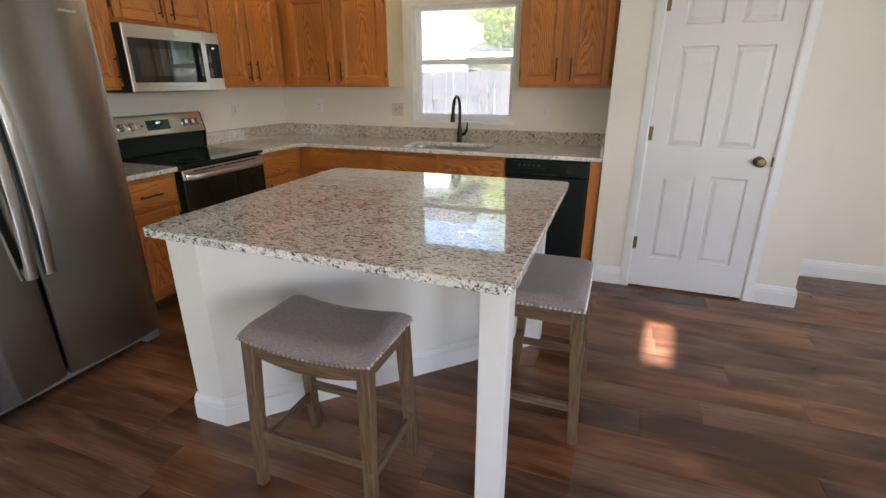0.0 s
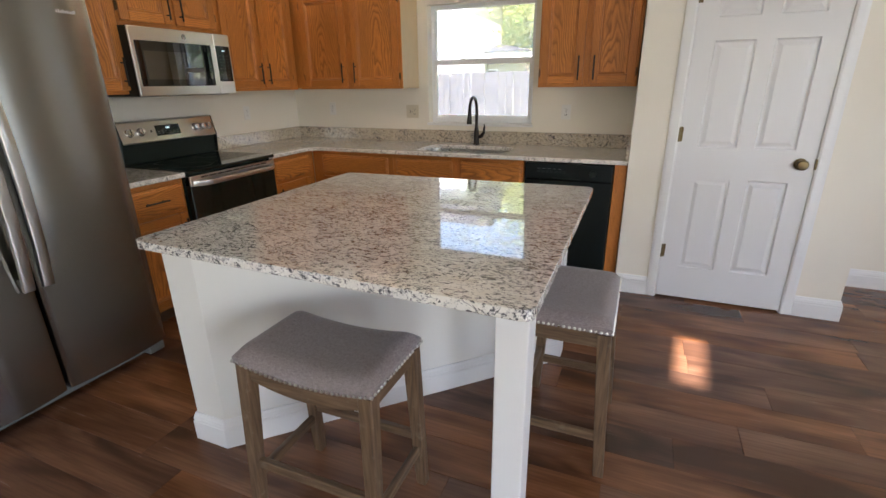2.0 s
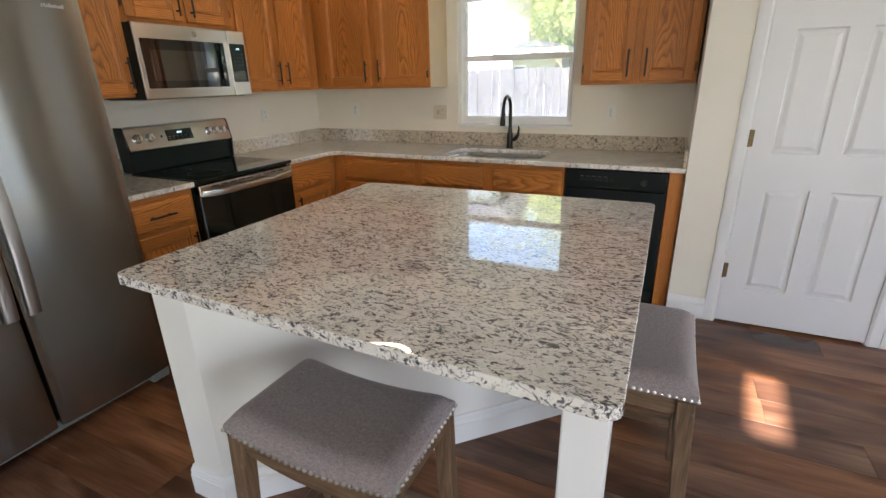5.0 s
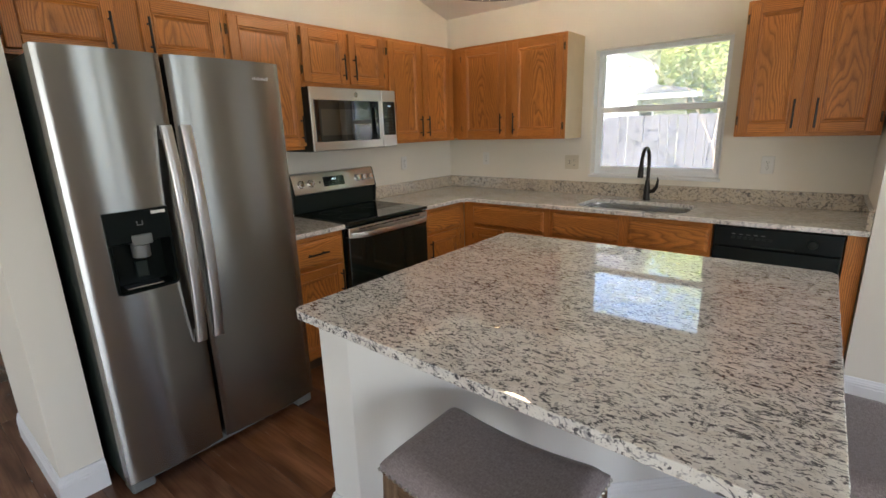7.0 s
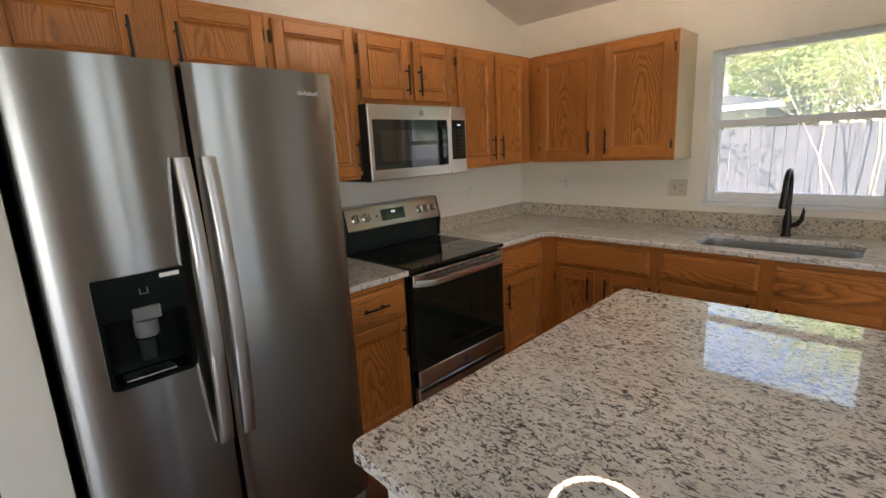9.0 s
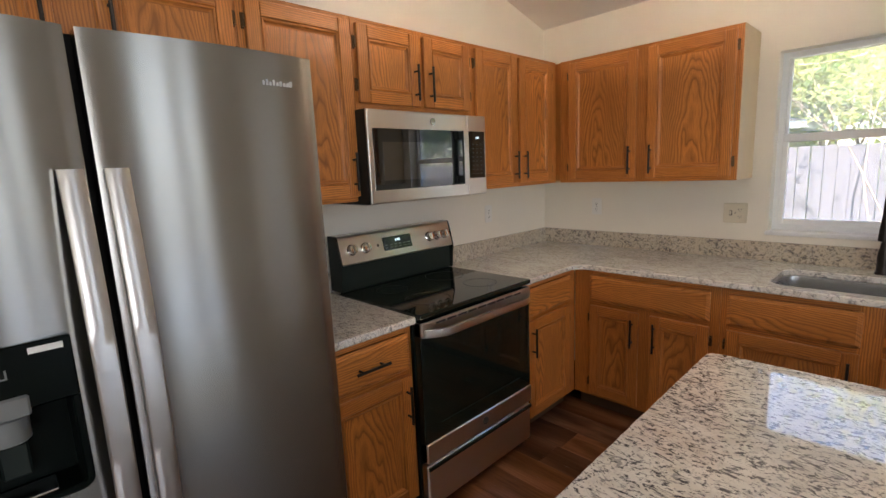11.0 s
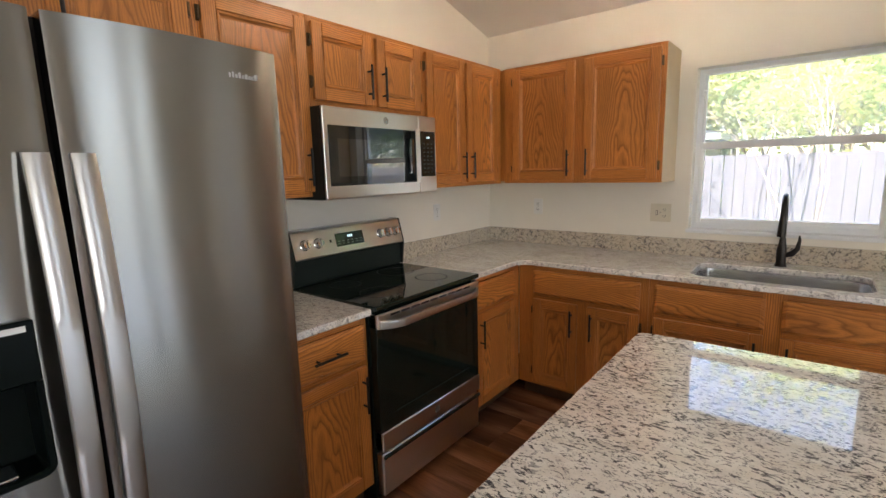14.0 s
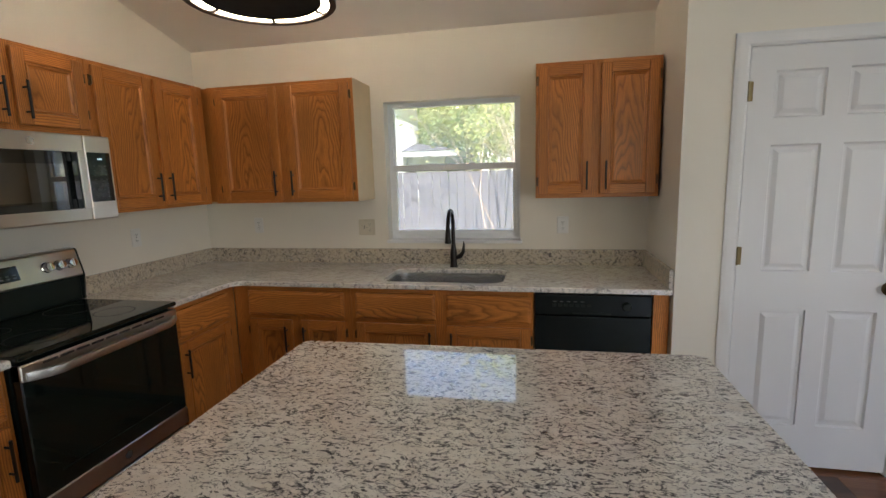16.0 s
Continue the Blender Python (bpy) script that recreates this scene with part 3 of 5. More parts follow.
for r in (1, 3, 5):
    for c in (1, 3):
        x0, x1, z0, z1 = COLS[c] + 0.018, COLS[c + 1] - 0.018, ROWS[r] + 0.018, ROWS[r + 1] - 0.018
        bm = bmesh.new()
        o = [bm.verts.new((x, FRONT + 0.0105, z)) for x, z in ((x0, z0), (x1, z0), (x1, z1), (x0, z1))]
        e = 0.020
        i = [bm.verts.new((x, FRONT + 0.002, z)) for x, z in ((x0 + e, z0 + e), (x1 - e, z0 + e), (x1 - e, z1 - e), (x0 + e, z1 - e))]
        for k in range(4):
            bm.faces.new((o[k], o[(k + 1) % 4], i[(k + 1) % 4], i[k]))
        bm.faces.new(i)
        part("panel", bm, DOOR_PAINT, leaf)
knob = lathe(((0.032, 0.0), (0.033, 0.006), (0.016, 0.010), (0.011, 0.024), (0.020, 0.034), (0.029, 0.046), (0.030, 0.056), (0.024, 0.064), (0.010, 0.067)), 24)
knob.transform(pose(4.085 - DX0, FRONT, 0.945, 90))
part("door_knob", knob, BRASS, leaf, "round aged brass knob", smooth=True)
part("latch_plate", box(DW - 0.006, DW + 0.004, -0.014, -0.001, 0.915, 0.975, 0.001), BRASS, leaf)
for z in (0.337, 1.096, 1.865):
    bm = rod((0.002, -0.009, z - 0.045), (0.002, -0.009, z + 0.045), 0.006, 8)
    box(-0.004, 0.022, -0.0065, -0.004, z - 0.044, z + 0.044, bm=bm)
    part("hinge", bm, BRASS, leaf, "brass hinge")

# ---- baseboards ----
baseboard([(PX0, PY), (DX0 - 0.063, PY)])
baseboard([(DX1 + 0.063, PY), (PX1, PY), (PX1, 0.0)])
baseboard([(PX1 + 0.017, 0.0), (6.4, 0.0)])
baseboard([(-0.12, -3.50), (0.655, -3.50), (0.655, -3.345)])
baseboard([(-8.0, -8.5), (-8.0, 0.0)])

# ---- cabinets: local x to the right along the front, -y outwards, z up ----
DOOR_T = 0.020


def bar_handle(parent, x, y, z, length=0.16, upright=True):
    """A dark bar pull on two posts; y is the surface that it stands on."""
    h = length / 2
    d = Vector((0, 0, 1)) if upright else Vector((1, 0, 0))
    c = Vector((x, y - 0.030, z))
    bm = rod(c - d * h, c + d * h, 0.0058, 10)
    for s in (-0.64, 0.64):
        q = c + d * h * s
        rod(q, (q.x, y, q.z), 0.0045, 8, bm=bm)
    return part("handle", bm, BLACK_METAL, parent, "black metal bar handle", smooth=True)


def framed_door(parent, x0, x1, z0, z1, yf, handle=None, hinges=None):
    """An oak door with a sunk panel; handle: 'lb', 'rb', 'lt', 'rt' (side, end); hinges: 'l' or 'r'."""
    s = 0.054
    y0 = yf - 0.0025                      # the door stands a little off its frame
    y1 = y0 - DOOR_T
    door = part("door", box(x0 + s - 0.004, x1 - s + 0.004, y1 + 0.012, y0 - 0.001, z0 + s - 0.004, z1 - s + 0.004), OAK_PANEL, parent)
    for a, b in ((x0, x0 + s), (x1 - s, x1)):
        part("stile", box(a, b, y1, y0, z0, z1, 0.0045, segments=2), OAK, door)
    for a, b in ((z0, z0 + s), (z1 - s, z1)):
        part("rail", box(x0 + s + 0.0004, x1 - s - 0.0004, y1 + 0.0005, y0, a, b, 0.003), OAK, door, grain=0)
    # a quirk, a rounded bead and a cove down to the sunk panel
    rings = []
    for o, y in ((-0.0005, y1 + 0.0010), (0.0010, y1 + 0.0055), (0.0030, y1 + 0.0055), (0.0045, y1 + 0.0012), (0.0075, y1 + 0.0003), (0.0105, y1 + 0.0015), (0.0120, y1 + 0.0060), (0.0165, y1 + 0.0095), (0.0220, y1 + 0.0118)):
        o = o + s
        rings.append([(x, y, z) for x, z in ((x0 + o, z0 + o), (x1 - o, z0 + o), (x1 - o, z1 - o), (x0 + o, z1 - o))])
    for k, grain in ((0, 0), (2, 0), (1, 2), (3, 2)):
        bm = bmesh.new()
        strip = [(bm.verts.new(q[k]), bm.verts.new(q[(k + 1) % 4])) for q in rings]
        for (a0, a1), (b0, b1) in zip(strip, strip[1:]):
            bm.faces.new((a0, a1, b1, b0))
        part("moulding", bm, OAK, door, grain=grain)
    if handle:
        hx = x0 + 0.030 if handle[0] == 'l' else x1 - 0.030
        hz = z0 + 0.105 if handle[1] == 'b' else z1 - 0.115
        if z1 - z0 < 0.36:
            hz = z0 + 0.105
        bar_handle(door, hx, y1, hz)
    if hinges:
        hx = x0 - 0.006 if hinges == 'l' else x1 + 0.006
        for z in (z0 + 0.075, z1 - 0.075):
            bm = box(hx - 0.006, hx + 0.006, yf - 0.005, yf, z - 0.027, z + 0.027, 0.0015)
            rod((hx, yf - 0.014, z - 0.022), (hx, yf - 0.014, z + 0.022), 0.0052, 8, bm=bm)
            part("hinge", bm, HINGE, door, "antique brass hinge")
    return door


def drawer_front(parent, x0, x1, z0, z1, yf, handle=False):
    yb = yf - 0.0025
    bm = box(x0, x1, yb - 0.014, yb, z0, z1, 0.004)
    rings = []
    for o, y in ((0.006, yb - 0.0135), (0.010, yb - 0.0165), (0.014, yb - 0.0170), (0.016, yb - 0.0200), (0.020, yb - DOOR_T)):
        rings.append([bm.verts.new((x, y, z)) for x, z in ((x0 + o, z0 + o), (x1 - o, z0 + o), (x1 - o, z1 - o), (x0 + o, z1 - o))])
    for a, b in zip(rings, rings[1:]):
        for k in range(4):
            bm.faces.new((a[k], a[(k + 1) % 4], b[(k + 1) % 4], b[k]))
    bm.faces.new(rings[-1])
    front = part("drawer_front", bm, OAK_PANEL, parent, grain=0)
    if handle:
        bar_handle(front, (x0 + x1) / 2, yb - DOOR_T, (z0 + z1) / 2, 0.15, False)
    return front


def face_frame(parent, w, z0, z1, yf, uprights, cross):
    """Uprights (x0, x1) and cross pieces (z0, z1) of a face frame, each a board."""
    xs = sorted(uprights)
    for a, b in xs:
        part("frame_stile", box(a, b, yf, yf + 0.019, z0, z1, 0.001), OAK, parent)
    for (a, b), (c, d2) in zip(xs, xs[1:]):
        for e, f in cross:
            part("frame_rail", box(b, c, yf + 0.0006, yf + 0.019, e, f), OAK, parent, grain=0)


def upper(m, w, h, doors, label, depth=0.305, uprights=None, side=None):
    """A wall cabinet; doors: rows of x0, x1, z0, z1, handle, hinges."""
    c = thing("wall_cabinet", m, label, "cabinet", "oak wall cabinets")
    yf = -depth
    part("body", box(0.0008, w - 0.0008, yf + 0.019, -0.001, 0.012, h), OAK, c)
    part("bottom", box(0.0008, w - 0.0008, yf + 0.019, -0.001, 0.0, 0.0118), PALE, c, "pale laminate underside")
    ups = uprights or [(0.0, 0.032), (w - 0.032, w)]
    face_frame(c, w, 0.0, h, yf, ups, [(0.0, 0.036), (h - 0.036, h)])
    if side:
        part("side_panel", box(w - 0.0006, w + 0.003, yf + 0.004, -0.001, 0.0, h), PALE, c, "pale side panel")
    for x0, x1, z0, z1, hd, hg in doors:
        framed_door(c, x0, x1, z0, z1, yf, hd, hg)
    return c


def oven_side(y, z=0.0):
    return pose(0, y, z, 0, 0, 90)


UB, UT = 1.372, 2.134
dz0, dz1 = 1.394 - UB, 2.112 - UB
# over the refrigerator
y = -3.335
upper(oven_side(y, 1.825), 0.975, UT - 1.825, [(-3.275 - y, -2.865 - y, 0.022, 0.288, 'rb', 'l'), (-2.765 - y, -2.377 - y, 0.022, 0.288, 'lb', 'r')],
      "golden oak cabinet with two low doors above the refrigerator", uprights=[(0, 0.07), (-2.88 - y, -2.75 - y), (0.945, 0.975)])
y = -2.359
upper(oven_side(y, UB), 0.470, UT - UB, [(-2.333 - y, -1.905 - y, dz0, dz1, 'rb', 'l')], "tall golden oak wall cabinet with one door beside the microwave")
y = -1.888
upper(oven_side(y, 1.757), 0.737, UT - 1.757, [(-1.873 - y, -1.531 - y, 0.031, 0.352, 'rb', 'l'), (-1.497 - y, -1.176 - y, 0.031, 0.352, 'lb', 'r')],
      "short golden oak cabinet with two doors above the microwave", uprights=[(0, 0.03), (0.345, 0.40), (0.707, 0.737)])
y = -1.150
upper(oven_side(y, UB), 0.824, UT - UB, [(-1.126 - y, -0.772 - y, dz0, dz1, 'rb', 'l'), (-0.744 - y, -0.400 - y, dz0, dz1, 'lb', 'r')],
      "golden oak corner wall cabinet with two narrow doors", uprights=[(0, 0.032), (0.367, 0.417), (0.742, 0.824)])
upper(pose(0.002, 0, UB), 1.351, UT - UB, [(0.394, 0.832, dz0, dz1, 'rb', 'l'), (0.893, 1.326, dz0, dz1, 'lb', 'r')],
      "golden oak wall cabinet with a pale side beside the window", uprights=[(0.325, 0.405), (0.822, 0.903), (1.316, 1.351)], side=True)
wc = upper(pose(2.470, 0, UB), 0.677, UT - UB, [(0.014, 0.314, dz0, dz1, 'rb', 'l'), (0.358, 0.660, dz0, dz1, 'lb', 'r')],
           "golden oak wall cabinet with two doors between window and pantry", uprights=[(0, 0.03), (0.304, 0.368), (0.650, 0.677)])
part("side_panel", box(-0.003, 0.0006, -0.300, -0.001, 0.0, UT - UB), PALE, wc, "pale side panel")

BASE_H, FRONT_Y = 0.884, -0.610


def lower(m, w, name_label, doors, drawers, uprights):
    c = thing("base_cabinet", m, name_label, "cabinet", "oak base cabinets")
    shell = box(0.001, 0.017, FRONT_Y + 0.019, -0.001, 0.10, BASE_H - 0.002)
    box(w - 0.017, w - 0.001, FRONT_Y + 0.019, -0.001, 0.10, BASE_H - 0.002, bm=shell)
    box(0.017, w - 0.017, -0.013, -0.001, 0.10, BASE_H - 0.002, bm=shell)
    box(0.017, w - 0.017, FRONT_Y + 0.019, -0.013, 0.10, 0.116, bm=shell)
    part("body", shell, OAK, c)
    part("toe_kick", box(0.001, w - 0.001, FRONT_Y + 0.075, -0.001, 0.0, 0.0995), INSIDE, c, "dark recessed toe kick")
    face_frame(c, w, 0.10, BASE_H - 0.0015, FRONT_Y, uprights, [(0.10, 0.135), (0.665, 0.705), (0.850, BASE_H - 0.0015)])
    for x0, x1, z0, z1, hd, hg in doors:
        framed_door(c, x0, x1, z0, z1, FRONT_Y, hd, hg)
    for x0, x1, z0, z1, hd in drawers:
        drawer_front(c, x0, x1, z0, z1, FRONT_Y, hd)
    return c


y = -2.355
lower(oven_side(y), 0.443, "golden oak base cabinet with a drawer between refrigerator and range",
      [(0.022, 0.420, 0.122, 0.672, 'rt', 'l')], [(0.022, 0.420, 0.697, 0.850, True)], [(0, 0.035), (0.408, 0.443)])
y = -1.140
lower(oven_side(y), 0.528, "golden oak base cabinet with a drawer in the counter's corner",
      [(0.022, 0.440, 0.122, 0.672, 'lt', 'r')], [(0.022, 0.455, 0.697, 0.850, False)], [(0, 0.035), (0.430, 0.528)])
lower(pose(0.612, 0, 0), 0.782, "golden oak base cabinet with a wide drawer over two doors",
      [(0.104, 0.392, 0.122, 0.672, 'rt', 'l'), (0.452, 0.740, 0.122, 0.672, 'lt', 'r')], [(0.104, 0.740, 0.697, 0.850, False)], [(0, 0.118), (0.380, 0.464), (0.728, 0.782)])
lower(pose(1.395, 0, 0), 1.068, "golden oak sink cabinet with two false drawer fronts",
      [(0.030, 0.514, 0.122, 0.672, 'rt', 'l'), (0.580, 1.052, 0.122, 0.672, 'lt', 'r')], [(0.030, 0.514, 0.697, 0.850, False), (0.580, 1.052, 0.697, 0.850, False)],
      [(0, 0.042), (0.502, 0.592), (1.040, 1.068)])
e = thing("end_panel", pose(3.078, 0, 0), "narrow golden oak panel between dishwasher and wall", "panel")
part("board", box(0.0, 0.078, -0.610, -0.001, 0.0, BASE_H - 0.0015, 0.001), OAK, e)

# ---- worktops ----
TOP0, TOP1 = 0.8845, 0.914
wt = thing("worktop", pose(0, 0, 0), "polished speckled white granite worktop round the corner", "worktop")
outer = rounded([(0.001, -1.143), (0.647, -1.143), (0.647, -0.652), (3.160, -0.652), (3.160, -0.001), (0.001, -0.001)], [0, 0.004, 0.07, 0.004, 0, 0])
SK = (1.570, 2.290, -0.575, -0.195)
hole = rounded([(SK[0], SK[2]), (SK[0], SK[3]), (SK[1], SK[3]), (SK[1], SK[2])], 0.075, 8)
part("top", slab([[Vector(p) for p in outer], [Vector(p) for p in hole]], TOP0, TOP1), GRANITE_TOP, wt)
part("backsplash", box(0.0215, 3.138, -0.021, -0.001, TOP1 + 0.0005, 1.018, 0.002), GRANITE_SHADED, wt)
part("backsplash", box(0.001, 0.021, -1.143, -0.001, TOP1 + 0.0005, 1.018, 0.002), GRANITE_SHADED, wt)
part("backsplash", box(3.1385, 3.160, -0.650, -0.001, TOP1 + 0.0005, 1.018, 0.002), GRANITE_SHADED, wt)
wt2 = thing("worktop", pose(0, 0, 0), "short granite worktop between refrigerator and range", "worktop")
o2 = rounded([(0.001, -2.357), (0.647, -2.357), (0.647, -1.909), (0.001, -1.909)], [0, 0.004, 0.004, 0])
part("top", slab([[Vector(p) for p in o2]], TOP0, TOP1), GRANITE_TOP, wt2)
part("backsplash", box(0.001, 0.021, -2.357, -1.909, TOP1 + 0.0005, 1.018, 0.002), GRANITE_SHADED, wt2)

# ---- sink and tap ----
sk = thing("sink", pose((SK[0] + SK[1]) / 2, (SK[2] + SK[3]) / 2, TOP0 - 0.001), "stainless steel undermount sink set in the granite", "sink")
hw, hd = (SK[1] - SK[0]) / 2, (SK[3] - SK[2]) / 2
bm = bmesh.new()
rings = []
for grow, z, r in ((0.016, 0.0, 0.085), (-0.004, 0.0, 0.072), (-0.006, -0.02, 0.07), (-0.014, -0.165, 0.065), (-0.05, -0.195, 0.05), (-0.14, -0.202, 0.03)):
    lp = rounded([(-hw - grow, -hd - grow), (hw + grow, -hd - grow), (hw + grow, hd + grow), (-hw - grow, hd + grow)], r, 8)
    rings.append([bm.verts.new((*q, z)) for q in lp])
for a, b in zip(rings, rings[1:]):
    for k in range(len(a)):
        bm.faces.new((a[k], a[(k + 1) % len(a)], b[(k + 1) % len(a)], b[k]))
bm.faces.new(rings[-1])
basin = part("basin", bm, SINK_STEEL, sk, smooth=True)
basin.modifiers.new("thickness", 'SOLIDIFY').thickness = 0.0012
bm = lathe(((0.055, 0.0), (0.055, 0.004), (0.042, 0.005), (0.038, 0.0), (0.012, -0.002)), 24)
bm.transform(pose(0, 0.05, -0.2015))
part("drain", bm, CHROME, sk, smooth=True)

tp = thing("tap", pose(1.930, -0.110, TOP1), "dark bronze gooseneck kitchen tap with a side lever", "tap")
part("base", lathe(((0.028, 0.0), (0.028, 0.006), (0.024, 0.012), (0.0225, 0.045), (0.024, 0.075), (0.022, 0.10), (0.017, 0.125), (0.0145, 0.15)), 20), BRONZE, tp, smooth=True)
pts = [(0, 0, 0.14), (0, 0, 0.22), (0, 0, 0.285)]
for k in range(1, 13):
    a = math.pi * k / 12
    pts.append((0, -0.088 + 0.088 * math.cos(a), 0.285 + 0.098 * math.sin(a)))
part("spout", tube(pts, 0.0128, 14), BRONZE, tp, smooth=True)
part("spray_head", tube([(0, -0.176, 0.290), (0, -0.177, 0.262), (0, -0.181, 0.225), (0, -0.186, 0.190), (0, -0.187, 0.182)], [0.0128, 0.0155, 0.0185, 0.0205, 0.017], 16), BRONZE, tp, smooth=True)
lev = tube([(0.018, 0, 0.062), (0.045, -0.004, 0.072), (0.066, -0.008, 0.100), (0.073, -0.010, 0.150), (0.070, -0.011, 0.172)], [0.014, 0.0165, 0.012, 0.0075, 0.003], 12)
part("lever", lev, BRONZE, tp, "leaf-shaped lever", smooth=True)

# ---- dishwasher ----
dw = thing("dishwasher", pose(2.468, 0, 0), "black built-in dishwasher under the granite worktop", "dishwasher")
part("body", box(0.002, 0.604, -0.585, -0.02, 0.0, 0.870), BLACK, dw)
part("door", box(0.004, 0.602, -0.626, -0.586, 0.105, 0.752, 0.006, segments=2), DISH, dw)
cp = part("control_panel", box(0.004, 0.602, -0.632, -0.586, 0.757, 0.872, 0.008, segments=2), DISH, dw)
part("kick_plate", box(0.004, 0.602, -0.560, -0.5855, 0.004, 0.100), BLACK, dw)
bm = lathe(((0.024, 0), (0.024, 0.010), (0.019, 0.020), (0.004, 0.021)), 20)
bm.transform(pose(0.475, -0.632, 0.815, 90))
part("dial", bm, BLACK, cp, smooth=True)
for k in range(7):
    part("button", box(0.095 + k * 0.030, 0.117 + k * 0.030, -0.6345, -0.6315, 0.806, 0.822, 0.0008), BLACK, cp)
for k in range(5):
    part("printed_mark", box(0.098 + k * 0.036, 0.116 + k * 0.036, -0.6326, -0.6319, 0.832, 0.836), GREY_PLASTIC, cp)
part("grip", box(0.20, 0.40, -0.634, -0.6315, 0.765, 0.775, 0.001), BLACK, cp)

# ---- range ----
RY0, RW = -1.906, 0.760
rg = thing("range", oven_side(RY0), "freestanding electric range with black glass top and stainless trim", "range")
part("body", box(0.002, RW - 0.002, -0.615, -0.02, 0.03, 0.900), BLACK, rg)
top = part("cooktop", box(0.0, RW, -0.668, -0.085, 0.9005, 0.922, 0.005, segments=2), BLACK_GLASS, rg, "black glass cooktop")
for cx, cy, r in ((0.20, -0.50, 0.105), (0.56, -0.50, 0.085), (0.20, -0.24, 0.08), (0.56, -0.24, 0.105)):
    bm = bmesh.new()
    for k in range(48):
        a0, a1 = k * math.tau / 48, (k + 1) * math.tau / 48
        bm.faces.new([bm.verts.new((cx + q * math.cos(a), cy + q * math.sin(a), 0.9224)) for q, a in ((r, a0), (r, a1), (r - 0.004, a1), (r - 0.004, a0))])
    part("burner_ring", bm, DARK_SLOT, top)
part("backguard", box(0.004, RW - 0.004, -0.100, -0.012, 0.9225, 1.060, 0.006), BLACK, rg)
bm = bmesh.new()
prof = ((-0.018, 1.055), (-0.118, 1.055), (-0.122, 1.062), (-0.088, 1.188), (-0.080, 1.196), (-0.018, 1.196))
a = [bm.verts.new((0.0, yy, zz)) for yy, zz in prof]
b = [bm.verts.new((0.014, yy, zz)) for yy, zz in prof]
c = [bm.verts.new((RW - 0.014, yy, zz)) for yy, zz in prof]
dd = [bm.verts.new((RW, yy, zz)) for yy, zz in prof]
for p0, p1 in ((a, b), (b, c), (c, dd)):
    for k in range(6):
        bm.faces.new((p0[k], p0[(k + 1) % 6], p1[(k + 1) % 6], p1[k]))
bm.faces.new(a), bm.faces.new(dd)
panel = part("control_panel", bm, STEEL_H, rg, "stainless control panel")
for xx in (-0.002, RW - 0.006):
    bm = bmesh.new()
    big = ((-0.014, 0.925), (-0.110, 0.925), (-0.1245, 1.058), (-0.090, 1.190), (-0.080, 1.1965), (-0.014, 1.1965))
    p0 = [bm.verts.new((xx, yy, zz)) for yy, zz in big]
    p1 = [bm.verts.new((xx + 0.008, yy, zz)) for yy, zz in big]
    for k in range(6):
        bm.faces.new((p0[k], p0[(k + 1) % 6], p1[(k + 1) % 6], p1[k]))
    bm.faces.new(p0), bm.faces.new(p1)
    part("end_cap", bm, BLACK, rg)
TILT_M = pose(0, -0.105, 1.125, 74.9)          # the control panel's face: local x right, y up, z out


def on_panel(bm):
    bm.transform(TILT_M)
    return bm


for kx in (0.072, 0.152, 0.585, 0.645, 0.705):
    kn = lathe(((0.026, 0.0), (0.027, 0.004), (0.023, 0.007), (0.022, 0.026), (0.020, 0.030), (0.004, 0.031)), 24)
    box(-0.005, 0.005, -0.021, 0.021, 0.028, 0.038, 0.002, kn)
    kn.transform(Matrix.Translation((kx, 0.0, 0.0)))
    part("knob", on_panel(kn), CHROME, panel, "round stainless knob", smooth=True)
disp = part("display", on_panel(box(0.265, 0.455, -0.034, 0.036, 0.0, 0.003, 0.001)), BLACK_GLASS, panel, "black glass display")
for k, (x0, x1) in enumerate(((0.346, 0.352), (0.358, 0.364), (0.370, 0.376))):
    part("digit", on_panel(box(x0, x1, 0.010, 0.022, 0.0031, 0.0036)), CLOCK_GLOW, disp)
for k in range(6):
    for r in (-0.022, -0.008):
        xx = 0.275 + k * 0.030
        part("printed_mark", on_panel(box(xx, xx + 0.016, r, r + 0.003, 0.0031, 0.0035)), GREY_PLASTIC, disp)
part("indicator", on_panel(box(0.226, 0.238, -0.006, 0.008, 0.0, 0.0016)), BLACK, panel)
od = part("oven_door", box(0.006, RW - 0.006, -0.662, -0.617, 0.262, 0.885, 0.005), BLACK_GLASS, rg, "black glass oven door")
bm = box(0.006, RW - 0.006, -0.669, -0.620, 0.822, 0.884, 0.004)
part("door_trim", bm, STEEL_H, od, "stainless trim")
for k in range(9):
    part("vent_slot", box(0.085 + k * 0.066, 0.141 + k * 0.066, -0.6705, -0.6688, 0.866, 0.875), DARK_SLOT, od)
pts = []
for k in range(17):
    s = k / 16
    bow = 1 - (2 * s - 1) ** 4
    pts.append((0.022 + s * (RW - 0.044), -0.668 - 0.048 * min(1, bow * 1.6), 0.838))
bm = bmesh.new()
rings = []
for x, yy, z in pts:
    rings.append([bm.verts.new((x, yy + o, z + q)) for o, q in ((0.007, -0.018), (-0.006, -0.016), (-0.009, 0.0), (-0.006, 0.016), (0.007, 0.018))])
for p0, p1 in zip(rings, rings[1:]):
    for k in range(5):
        bm.faces.new((p0[k], p0[(k + 1) % 5], p1[(k + 1) % 5], p1[k]))
bm.faces.new(rings[0]), bm.faces.new(rings[-1])
part("handle", bm, STEEL_H, od, "bowed stainless handle", smooth=True)
